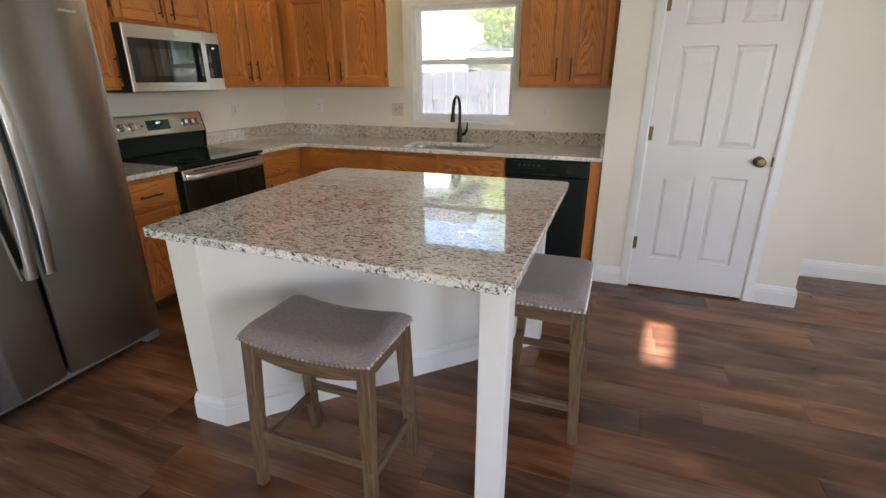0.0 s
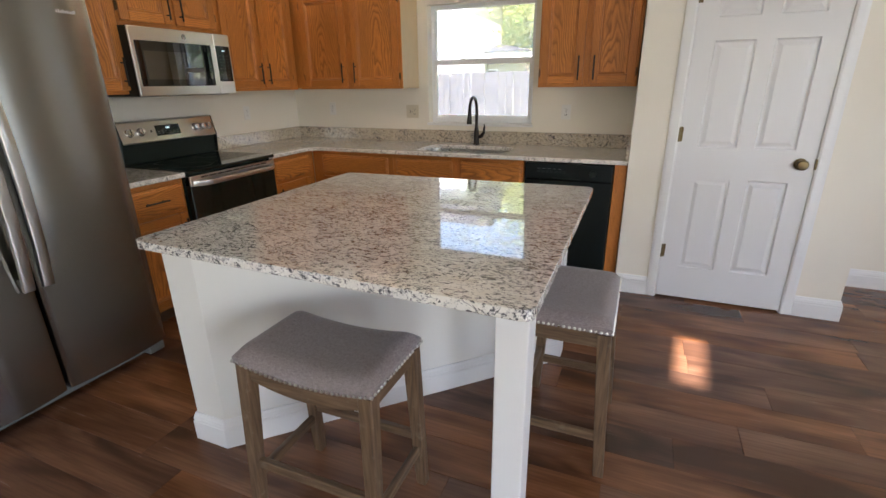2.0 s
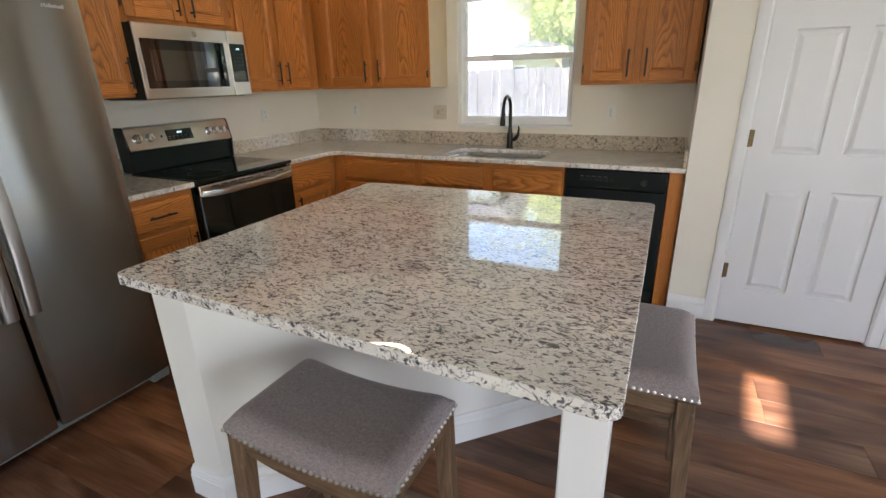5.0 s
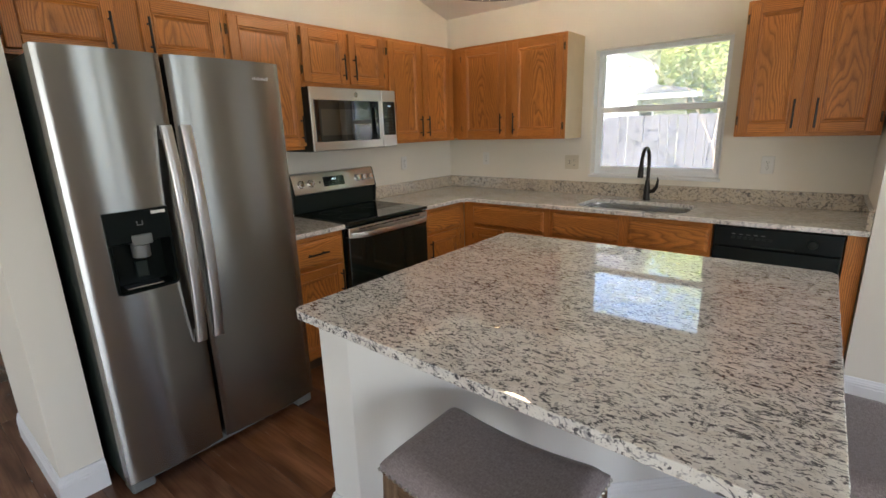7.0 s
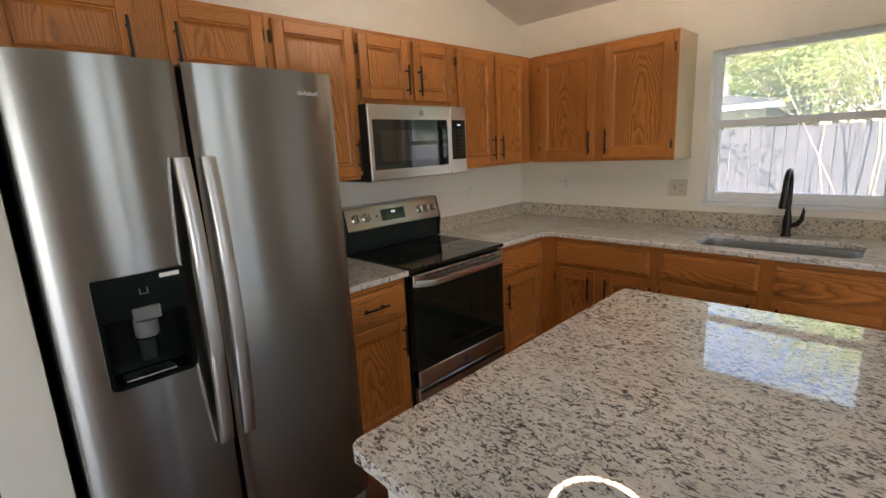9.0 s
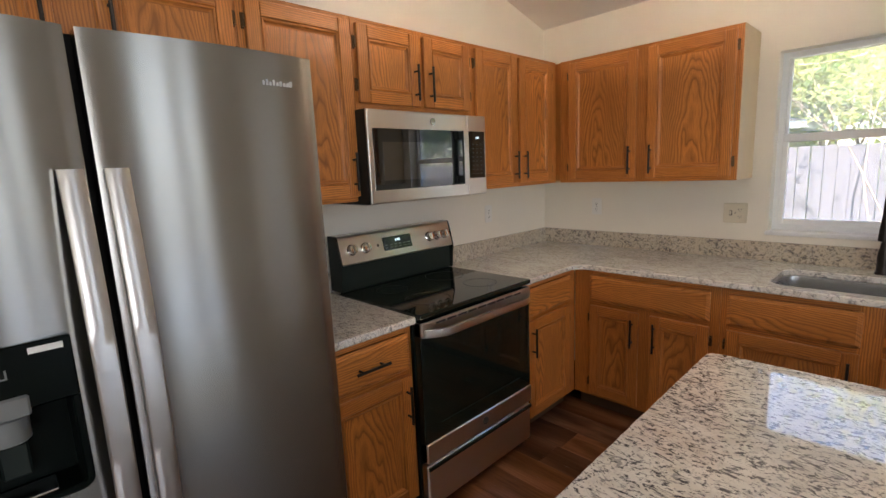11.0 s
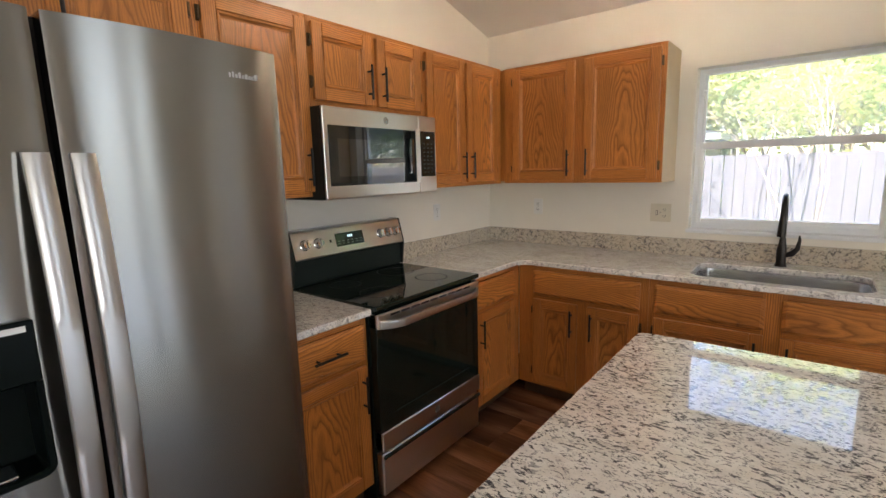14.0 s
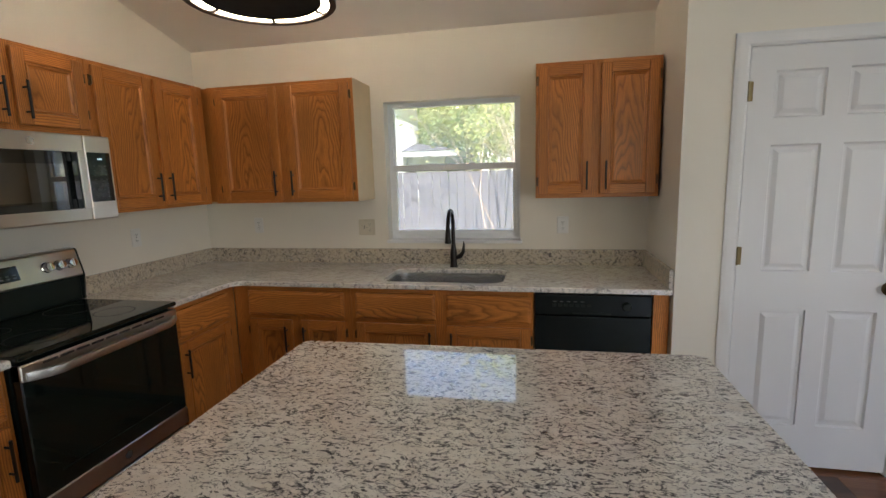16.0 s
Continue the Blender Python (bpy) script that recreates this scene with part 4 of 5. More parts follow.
bm = box(0.10, RW - 0.10, -0.6632, -0.6615, 0.418, 0.424)
part("window_edge", bm, BLACK, od)
part("door_base", box(0.006, RW - 0.006, -0.668, -0.618, 0.262, 0.352, 0.004), STEEL_H, od, "stainless lower strip")
bm = lathe(((0.018, 0), (0.018, 0.0015), (0.002, 0.002)), 24)
bm.transform(pose(RW / 2, -0.668, 0.307, 90))
part("badge", bm, GREY_PLASTIC, od, "round grey badge")
dr = part("drawer", box(0.008, RW - 0.008, -0.660, -0.618, 0.045, 0.246, 0.006), STEEL_H, rg, "stainless storage drawer")
part("drawer_lip", box(0.008, RW - 0.008, -0.672, -0.6605, 0.226, 0.246, 0.004), BLACK, dr)
for xx in (0.05, RW - 0.05):
    for yy in (-0.58, -0.08):
        part("foot", lathe(((0.018, 0.0), (0.018, 0.01), (0.010, 0.012), (0.010, 0.031)), 12), BLACK, rg).location = (xx, yy, 0)

# ---- microwave ----
MW = 0.752
mw = thing("microwave", oven_side(-1.910, 1.358), "stainless over-the-range microwave with a black glass door", "microwave")
MH = 0.396
part("body", box(0.001, MW - 0.001, -0.391, -0.004, 0.002, MH), BLACK, mw)
part("underside", box(0.02, MW - 0.02, -0.350, -0.02, -0.004, 0.0035), GREY_PLASTIC, mw)
XD = 0.610
md = part("door", box(0.0, XD, -0.405, -0.3915, 0.0, MH, 0.006, segments=2), STEEL_H, mw, "stainless door")
part("glass", box(0.026, XD - 0.006, -0.4068, -0.4045, 0.058, 0.318, 0.002), BORDER_GLASS, md, "black glass window")
part("inner_window", box(0.074, XD - 0.10, -0.4074, -0.4069, 0.098, 0.262), MIRROR_GLASS, md)
# the handle: a stainless front strip on a black bracket with two feet
HX = XD - 0.056
hb = box(HX - 0.014, HX + 0.014, -0.446, -0.432, 0.062, 0.316, 0.004, segments=2)
for z0, z1 in ((0.062, 0.104), (0.274, 0.316)):
    box(HX - 0.012, HX + 0.012, -0.440, -0.4066, z0, z1, 0.004, hb)
handle = part("handle", hb, DISH, md, "upright handle with black sides")
part("handle_front", box(HX - 0.0165, HX + 0.0165, -0.4515, -0.4455, 0.056, 0.322, 0.003, segments=2), STEEL_H, handle, "stainless front strip")
cpn = part("control_panel", box(XD + 0.003, MW, -0.405, -0.3915, 0.0, MH, 0.006, segments=2), STEEL_H, mw, "stainless control side")
pad = part("keypad", box(XD + 0.010, MW - 0.012, -0.4068, -0.4045, 0.085, 0.318, 0.002), BLACK_GLASS, cpn, "black glass keypad")
for k in range(3):
    part("digit", box(XD + 0.062 + k * 0.009, XD + 0.067 + k * 0.009, -0.4073, -0.4069, 0.283, 0.292), CLOCK_GLOW, pad)
for r in range(8):
    for k in range(3):
        xx, zz = XD + 0.034 + k * 0.030, 0.105 + r * 0.021
        part("printed_mark", box(xx, xx + 0.011, -0.4073, -0.4069, zz, zz + 0.004), FAINT, pad)
bm = lathe(((0.017, 0), (0.017, 0.0012), (0.002, 0.0016)), 24)
bm.transform(pose(0.375, -0.405, 0.356, 90))
part("badge", bm, SINK_STEEL, md, "round grey badge")

# ---- refrigerator ----
fr = thing("refrigerator", oven_side(-2.8625), "stainless side-by-side refrigerator with an ice dispenser", "refrigerator")
FW, F0, F1 = 0.455, 0.075, 1.795
part("body", box(-FW + 0.004, FW - 0.004, -0.775, -0.045, 0.03, F1 - 0.02, 0.004), FRIDGE_SIDE, fr, "dark grey cabinet")


def fridge_door(x0, x1, hole_at=None):
    """A bowed door front, its face a sheet of cells with an optional opening."""
    bm = bmesh.new()
    xs = [x0 + (x1 - x0) * k / 28 for k in range(29)]
    zs = [F0, F1]
    if hole_at:
        xs = sorted([q for q in xs if min(abs(q - hole_at[0]), abs(q - hole_at[1])) > 0.012] + [hole_at[0], hole_at[1]])
        zs = [F0, hole_at[2], hole_at[3], F1]
    mid, half = (x0 + x1) / 2, (x1 - x0) / 2

    def face_y(x):
        s = abs((x - mid) / half)
        return -0.862 - 0.020 * (1 - s ** 2) + 0.002 * max(0.0, (s - 0.985) / 0.015) ** 2
    g = [[bm.verts.new((x, face_y(x), z)) for x in xs] for z in zs]
    bk = [[bm.verts.new((x, -0.785, z)) for x in xs] for z in (F0, F1)]
    for r in range(len(zs) - 1):
        for c in range(len(xs) - 1):
            if hole_at and r == 1 and hole_at[0] - 1e-6 <= xs[c] and xs[c + 1] <= hole_at[1] + 1e-6:
                continue
            bm.faces.new((g[r][c], g[r][c + 1], g[r + 1][c + 1], g[r + 1][c]))
    for row, brow in ((g[0], bk[0]), (g[-1], bk[1])):
        for c in range(len(xs) - 1):
            bm.faces.new((row[c], row[c + 1], brow[c + 1], brow[c]))
    for c in (0, -1):
        bm.faces.new([row[c] for row in g] + [bk[1][c], bk[0][c]])
    bm.faces.new(bk[0] + bk[1][::-1])
    return bm


GAP = -2.916 + 2.8625
HOLE = (-0.362, -0.138, 0.888, 1.207)
left = part("freezer_door", fridge_door(-FW, GAP - 0.009, HOLE), STEEL, fr, "brushed stainless door", smooth=True)
right = part("fridge_door", fridge_door(GAP + 0.009, FW), STEEL, fr, "brushed stainless door", smooth=True)
part("gasket", box(-FW + 0.012, FW - 0.012, -0.786, -0.774, F0 + 0.01, F1 - 0.01), BLACK, fr)
# black strip added between the doors to stand for the gap's darkness
part("gap_shade", box(GAP - 0.0085, GAP + 0.0085, -0.812, -0.787, F0 + 0.004, F1 - 0.004), MATT_BLACK, fr)
for door, hx in ((left, GAP - 0.037), (right, GAP + 0.037)):
    bm = bmesh.new()
    rings = []
    for k in range(25):
        s = k / 24
        zz = 0.600 + s * 0.925
        yy = -0.886 - 0.040 * (1 - (2 * s - 1) ** 2)
        rings.append([bm.verts.new((hx + q, yy + o, zz)) for o, q in ((0.008, -0.021), (-0.008, -0.021), (-0.0105, -0.018), (-0.012, 0.0), (-0.0105, 0.018), (-0.008, 0.021), (0.008, 0.021))])
    for p0, p1 in zip(rings, rings[1:]):
        for k in range(7):
            bm.faces.new((p0[k], p0[(k + 1) % 7], p1[(k + 1) % 7], p1[k]))
    bm.faces.new(rings[0]), bm.faces.new(rings[-1])
    for zz in (0.630, 1.495):
        box(hx - 0.014, hx + 0.014, -0.888, -0.862, zz - 0.024, zz + 0.024, 0.003, bm)
    part("handle", bm, STEEL_HANDLE, door, "long bowed stainless handle", smooth=True)
# dispenser: a dark control face over a recess
dp = part("dispenser", box(HOLE[0] - 0.003, HOLE[1] + 0.003, -0.888, -0.860, 1.085, HOLE[3] + 0.003, 0.003), DEEP_BLACK, fr, "black glass ice and water dispenser")
hx0, hx1, hz0, hz1 = HOLE[0], HOLE[1], HOLE[2], 1.085
bm = bmesh.new()
rings = []
for g, yy in ((0.003, -0.800), (0.003, -0.886), (0.0, -0.8885), (-0.008, -0.8885), (-0.011, -0.884), (-0.016, -0.806)):
    lp = rounded([(hx0 - g, hz0 - g), (hx1 + g, hz0 - g), (hx1 + g, hz1), (hx0 - g, hz1)], [0.020 + g, 0.020 + g, 0, 0], 4)
    rings.append([bm.verts.new((q.x, yy, q.y)) for q in lp])
for p0, p1 in zip(rings, rings[1:]):
    for k in range(len(p0)):
        bm.faces.new((p0[k], p0[(k + 1) % len(p0)], p1[(k + 1) % len(p0)], p1[k]))
bm.faces.new(rings[-1])
part("recess", bm, DEEP_BLACK, dp)
bm = lathe(((0.026, 0.0), (0.033, -0.008), (0.032, -0.054), (0.028, -0.057)), 20)
bm.transform(pose((hx0 + hx1) / 2 + 0.003, -0.850, 1.074))
part("chute", bm, GREY_PLASTIC, dp, "grey dispensing chute", smooth=True)
part("chute_housing", box((hx0 + hx1) / 2 - 0.033, (hx0 + hx1) / 2 + 0.040, -0.893, -0.806, 1.073, 1.114, 0.004), GREY_PLASTIC, dp)
part("paddle", box((hx0 + hx1) / 2 - 0.020, (hx0 + hx1) / 2 + 0.026, -0.830, -0.812, 0.930, 1.000, 0.004), BLACK, dp)
part("drip_tray", box(hx0 + 0.035, hx1 - 0.055, -0.880, -0.815, hz0 + 0.012, hz0 + 0.018, 0.002), CHROME, dp)
part("sticker", box(hx1 - 0.062, hx1 - 0.010, -0.8888, -0.8879, 1.188, 1.200), WHITE_PLASTIC, dp)
bm = box(-0.008, 0.008, -0.8888, -0.8879, 0, 0.003)
box(-0.011, -0.008, -0.8888, -0.8879, 0, 0.018, bm=bm)
box(0.008, 0.011, -0.8888, -0.8879, 0, 0.018, bm=bm)
bm.transform(Matrix.Translation(((hx0 + hx1) / 2 + 0.005, 0, 1.150)))
part("printed_mark", bm, GREY_PLASTIC, dp)
for k, tall in enumerate((0.011, 0.014, 0.009, 0.014, 0.009, 0.012, 0.009, 0.009, 0.014)):
    part("nameplate_letter", box(0.311 + k * 0.009, 0.3160 + k * 0.009, -0.8805, -0.8680, 1.716, 1.716 + tall, 0.001), NAMEPLATE, right, "raised bright bar")
gr = part("base_grille", box(-FW + 0.02, FW - 0.02, -0.800, -0.70, 0.018, 0.070), GREY_PLASTIC, fr, "grey base grille")
for xx in (-FW + 0.05, FW - 0.05):
    bm = box(xx - 0.045, xx + 0.045, -0.845, -0.745, 0.012, 0.072, 0.006)
    rod((xx, -0.80, 0.0), (xx, -0.80, 0.014), 0.020, 12, bm=bm)
    part("foot", bm, GREY_PLASTIC, fr, "grey levelling foot")

# ---- island ----
isl = thing("kitchen_island", pose(2.33, -2.27, 0), "white kitchen island with a square granite top and corner post", "island")
OFF = Vector((2.33, -2.27))


def local(points):
    return [Vector(p) - OFF for p in points]


FOOT = [(1.634, -2.858), (1.782, -2.858), (2.935, -1.705), (2.935, -1.605), (1.634, -1.605)]
body = part("base", slab([local(FOOT)], 0.0, 0.8838, 0.001), ISLAND_PAINT, isl, "white painted base with a diagonal front")
part("baseboard", sweep(BASEBOARD, local([(1.634, -1.60), (1.634, -2.858), (1.782, -2.858), (2.935, -1.705), (2.935, -1.60)])), TRIM, isl)
part("post", box(2.934 - OFF.x, 3.021 - OFF.x, -2.938 - OFF.y, -2.851 - OFF.y, 0.0, 0.8838, 0.003), TRIM, isl, "square white corner post")
ITOP = rounded([(1.625, -2.948), (3.040, -2.990), (3.030, -1.552), (1.618, -1.585)], [0.035, 0.035, 0.035, 0.035])
rng_ = random.Random(5)
tight = []
for i, p in enumerate(ITOP):
    q = ITOP[(i + 1) % len(ITOP)]
    n = max(1, int((q - p).length / 0.025))
    for k in range(n):
        tight.append(p.lerp(q, k / n) + Vector((rng_.uniform(-1, 1), rng_.uniform(-1, 1))) * 0.0009)
part("top", slab([[p - OFF for p in tight]], TOP0, 0.916, 0.002), GRANITE, isl, "polished speckled white granite top")

# ---- stools ----
st = thing("counter_stool", pose(2.376, -2.893, 0), "counter stool with grey upholstered saddle seat and weathered wooden legs", "stool", "stools at the island")
SL, SD = 0.249, 0.160
NX, NY = 28, 16


def seat_low(x):
    return 0.578 + 0.026 * (x / SL) ** 2


bm = bmesh.new()
g = []
for j in range(NY + 1):
    row = []
    for i in range(NX + 1):
        u, v = -1 + 2 * i / NX, -1 + 2 * j / NY
        # bend the even grid into a rounded rectangle
        x = SL * math.copysign(abs(u) ** 0.85, u)
        yv = SD * math.copysign(abs(v) ** 0.85, v)
        eu, ev = max(0, (abs(u) - 0.72) / 0.28), max(0, (abs(v) - 0.62) / 0.38)
        drop = 1 - math.sqrt(max(0.0, 1 - min(1, eu ** 2 * 0.98))) * math.sqrt(max(0.0, 1 - min(1, ev ** 2 * 0.98)))
        z = seat_low(x) + 0.020 + 0.040 * (1 - drop)
        row.append(bm.verts.new((x, yv, z)))
    g.append(row)
for j in range(NY):
    for i in range(NX):
        bm.faces.new((g[j][i], g[j][i + 1], g[j + 1][i + 1], g[j + 1][i]))
rim = [g[0][i] for i in range(NX)] + [g[j][NX] for j in range(NY)] + [g[NY][i] for i in range(NX, 0, -1)] + [g[j][0] for j in range(NY, 0, -1)]
low = [bm.verts.new((v.co.x * 1.003, v.co.y * 1.003, seat_low(v.co.x))) for v in rim]
inn = [bm.verts.new((v.co.x * 0.93, v.co.y * 0.90, seat_low(v.co.x) - 0.001)) for v in rim]
for p0, p1 in ((rim, low), (low, inn)):
    for k in range(len(rim)):
        bm.faces.new((p0[k], p0[(k + 1) % len(rim)], p1[(k + 1) % len(rim)], p1[k]))
bm.faces.new(inn)
seat = part("seat", bm, FABRIC, st, "grey woven upholstered seat", smooth=True)
bm = bmesh.new()
nails = []
n = 27
for k in range(n + 1):
    x = -SL + 2 * SL * k / n
    nails += [((x, -SD), (0, -1)), ((x, SD), (0, 1))]
for k in range(1, 18):
    yy = -SD + 2 * SD * k / 18
    nails += [((SL, yy), (1, 0)), ((-SL, yy), (-1, 0))]
for (x, yy), nrm in nails:
    o = bmesh.new()
    bmesh.ops.create_uvsphere(o, u_segments=8, v_segments=5, radius=0.0056)
    join(bm, o, Matrix.Translation((x * 1.003 + nrm[0] * 0.0005, yy * 1.003 + nrm[1] * 0.0005, seat_low(x) + 0.006)))
part("nailhead_trim", bm, NAIL, seat, "row of nickel nailheads", smooth=True)
for sx in (-1, 1):
    for sy in (-1, 1):
        tx, ty, bx, by = sx * 0.222, sy * 0.134, sx * 0.233, sy * 0.168
        bm = bmesh.new()
        rings = []
        for z, cx, cy, h in ((0.0, bx, by, 0.0175), (0.004, bx, by, 0.0185), (0.30, (tx + bx) / 2, (ty + by) / 2, 0.021), (seat_low(tx) - 0.002, tx, ty, 0.0235)):
            rings.append([bm.verts.new((cx + a * h, cy + b * h, z)) for a, b in ((-0.86, -1), (0.86, -1), (1, -0.86), (1, 0.86), (0.86, 1), (-0.86, 1), (-1, 0.86), (-1, -0.86))])
        for p0, p1 in zip(rings, rings[1:]):
            for k in range(8):
                bm.faces.new((p0[k], p0[(k + 1) % 8], p1[(k + 1) % 8], p1[k]))
        bm.faces.new(rings[0]), bm.faces.new(rings[-1])
        part("leg", bm, STOOL_WOOD, st)
for sy in (-1, 1):
    bm = bmesh.new()
    rings = []
    for k in range(13):
        x = -0.202 + 0.404 * k / 12
        zl = seat_low(x) - 0.002
        rings.append([bm.verts.new((x, sy * 0.135 + o, z)) for o, z in ((-0.012, zl), (0.012, zl), (0.012, zl - 0.060 + 0.012 * (x / 0.21) ** 2), (-0.012, zl - 0.060 + 0.012 * (x / 0.21) ** 2))])
    for p0, p1 in zip(rings, rings[1:]):
        for k in range(4):
            bm.faces.new((p0[k], p0[(k + 1) % 4], p1[(k + 1) % 4], p1[k]))
    bm.faces.new(rings[0]), bm.faces.new(rings[-1])
    part("apron", bm, STOOL_WOOD, st, grain=0)
    part("stretcher", box(-0.210, 0.210, sy * 0.155 - 0.011, sy * 0.155 + 0.011, 0.205, 0.240, 0.003), STOOL_WOOD, st, grain=0)
for sx in (-1, 1):
    part("apron", box(sx * 0.221 - 0.011, sx * 0.221 + 0.011, -0.113, 0.113, 0.540, seat_low(0.221) - 0.002, 0.002), STOOL_WOOD, st, grain=1)
    part("stretcher", box(sx * 0.228 - 0.011, sx * 0.228 + 0.011, -0.140, 0.140, 0.150, 0.185, 0.003), STOOL_WOOD, st, grain=1)
copy_thing(st, pose(3.048, -2.215, 0, 0, 0, 90))

# ---- ceiling lamp ----
LX, LY, LZ = 1.445, -1.408, 2.195
lt = thing("pendant_lamp", pose(LX, LY, LZ), "black round pendant lamp with a glowing divided ring", "lamp")


def ring(r0, r1, z0, z1, a0=0.0, a1=math.tau, sides=64):
    bm = bmesh.new()
    whole = abs(a1 - a0 - math.tau) < 1e-6
    n = max(4, int(sides * (a1 - a0) / math.tau))
    cols = []
    for k in range(n + (0 if whole else 1)):
        a = a0 + (a1 - a0) * k / n
        cols.append([bm.verts.new((r * math.cos(a), r * math.sin(a), z)) for r, z in ((r0, z0), (r1, z0), (r1, z1), (r0, z1))])
    pairs = list(zip(cols, cols[1:])) + ([(cols[-1], cols[0])] if whole else [])
    for p0, p1 in pairs:
        for k in range(4):
            bm.faces.new((p0[k], p0[(k + 1) % 4], p1[(k + 1) % 4], p1[k]))
    if not whole:
        bm.faces.new(cols[0]), bm.faces.new(cols[-1])
    return bm


def cone_band(r0, r1, z0, z1, a0, a1):
    """A sloped glowing strip, 8 mm thick, from the inner to the outer radius."""
    bm = bmesh.new()
    cols = []
    for k in range(13):
        a = a0 + (a1 - a0) * k / 12
        cols.append([bm.verts.new((r * math.cos(a), r * math.sin(a), z)) for r, z in ((r0, z0), (r1, z1), (r1, z1 + 0.008), (r0, z0 + 0.008))])
    for p0, p1 in zip(cols, cols[1:]):
        for k in range(4):
            bm.faces.new((p0[k], p0[(k + 1) % 4], p1[(k + 1) % 4], p1[k]))
    bm.faces.new(cols[0]), bm.faces.new(cols[-1])
    return bm


part("rim", ring(0.255, 0.280, 0.0, 0.040), BLACK_METAL, lt, smooth=True)
part("upper_rim", ring(0.262, 0.280, 0.105, 0.12), BLACK_METAL, lt, smooth=True)
# added emitter, hidden by the rim, that warms the walls and upper cabinets
part("fill_drum", ring(0.142, 0.150, 0.0325, 0.097), FILL_GLOW, lt, "added glowing drum hidden behind the rim", smooth=True)
inner = part("centre_disc", lathe(((0.0, 0.016), (0.218, 0.016), (0.222, 0.008), (0.2245, 0.014), (0.2245, 0.032), (0.0, 0.032)), 48), MATT_BLACK, lt, "black centre plate", smooth=True)
for k in range(6):
    a = math.radians(60 * k + 110)
    part("diffuser", cone_band(0.2255, 0.2545, 0.010, 0.006, a + 0.035, a + math.radians(60) - 0.035), LAMP_GLOW, lt, "glowing warm diffuser")
    bm = box(0.2240, 0.2555, -0.007, 0.007, 0.002, 0.024)
    bm.transform(Matrix.Rotation(a, 4, 'Z'))
    part("divider", bm, BLACK_METAL, lt)
part("top_plate", ring(0.0, 0.270, 0.1205, 0.128), BLACK_METAL, lt)
lamp_top = ceiling_z(LY) - LZ
part("stem", rod((0, 0, 0.126), (0, 0, lamp_top + 0.01), 0.010, 12), BLACK_METAL, lt)
part("canopy", lathe(((0.012, lamp_top - 0.045), (0.065, lamp_top - 0.030), (0.068, lamp_top + 0.03)), 32), BLACK_METAL, lt, smooth=True)


# ---- outlets and switches: local x right, -y out ----
def outlet(m, label, material, devices, width):
    o = thing("wall_outlet", m, label, "outlet")
    plate = part("plate", box(-width / 2, width / 2, -0.006, -0.0005, -0.057, 0.057, 0.003), material, o)
    for dx, kind in devices:
        if kind == 'o':
            for zz in (-0.020, 0.020):
                f = part("socket", box(dx - 0.016, dx + 0.016, -0.0085, -0.006, zz - 0.013, zz + 0.013, 0.001), material, plate)
                bm = box(dx - 0.008, dx - 0.0055, -0.0089, -0.0084, zz - 0.003, zz + 0.006)
                box(dx + 0.0055, dx + 0.008, -0.0089, -0.0084, zz - 0.003, zz + 0.006, bm=bm)
                box(dx - 0.0025, dx + 0.0025, -0.0089, -0.0084, zz - 0.010, zz - 0.006, bm=bm)
                part("slots", bm, DARK_SLOT, f)
        else:
            part("toggle", box(dx - 0.004, dx + 0.004, -0.016, -0.006, -0.010, 0.012, 0.001), material, plate)
            part("toggle_surround", box(dx - 0.007, dx + 0.007, -0.0075, -0.006, -0.014, 0.014), DARK_SLOT, plate)
    part("screw", rod((0, -0.0068, 0.0), (0, -0.0058, 0.0), 0.003, 8), DARK_SLOT, plate)
    return o


outlet(pose(1.286, 0, 1.172), "almond wall plate with a switch and a socket", ALMOND, [(-0.023, 's'), (0.023, 'o')], 0.122)
outlet(pose(0.432, 0, 1.190), "white wall socket above the backsplash", WHITE_PLASTIC, [(0, 'o')], 0.072)
outlet(pose(2.642, 0, 1.180), "white wall socket beside the window", WHITE_PLASTIC, [(0, 'o')], 0.072)
outlet(oven_side(-0.675, 1.187), "white wall socket behind the corner counter", WHITE_PLASTIC, [(0, 'o')], 0.072)
sw = thing("light_switch", pose(0.575, -3.50, 1.19), "white wall plate with a black dimmer on the wall end", "switch")
pl = part("plate", box(-0.06, 0.06, -0.006, -0.0005, -0.06, 0.06, 0.003), WHITE_PLASTIC, sw)
part("dimmer", box(-0.030, 0.030, -0.042, -0.006, -0.052, 0.052, 0.012, segments=2), BLACK, pl, "black dimmer")

# ---- outdoors ----
t = Tree("lawn")
t.set(Base_Color=t.ramp(t.noise(t.coord(), 9.0, 5, 0.7), (0.3, (0.05, 0.075, 0.02)), (0.55, (0.10, 0.12, 0.04)), (0.8, (0.17, 0.15, 0.08))), Roughness=0.9)
LAWN = t.mat
GZ = -0.22
bm = bmesh.new()
bm.faces.new([bm.verts.new((x, yy, GZ)) for x, yy in ((-900, -900), (900, -900), (900, 900), (-900, 900))])
solid("ground", bm, LAWN, "patchy green lawn behind the house", "ground", "structure")

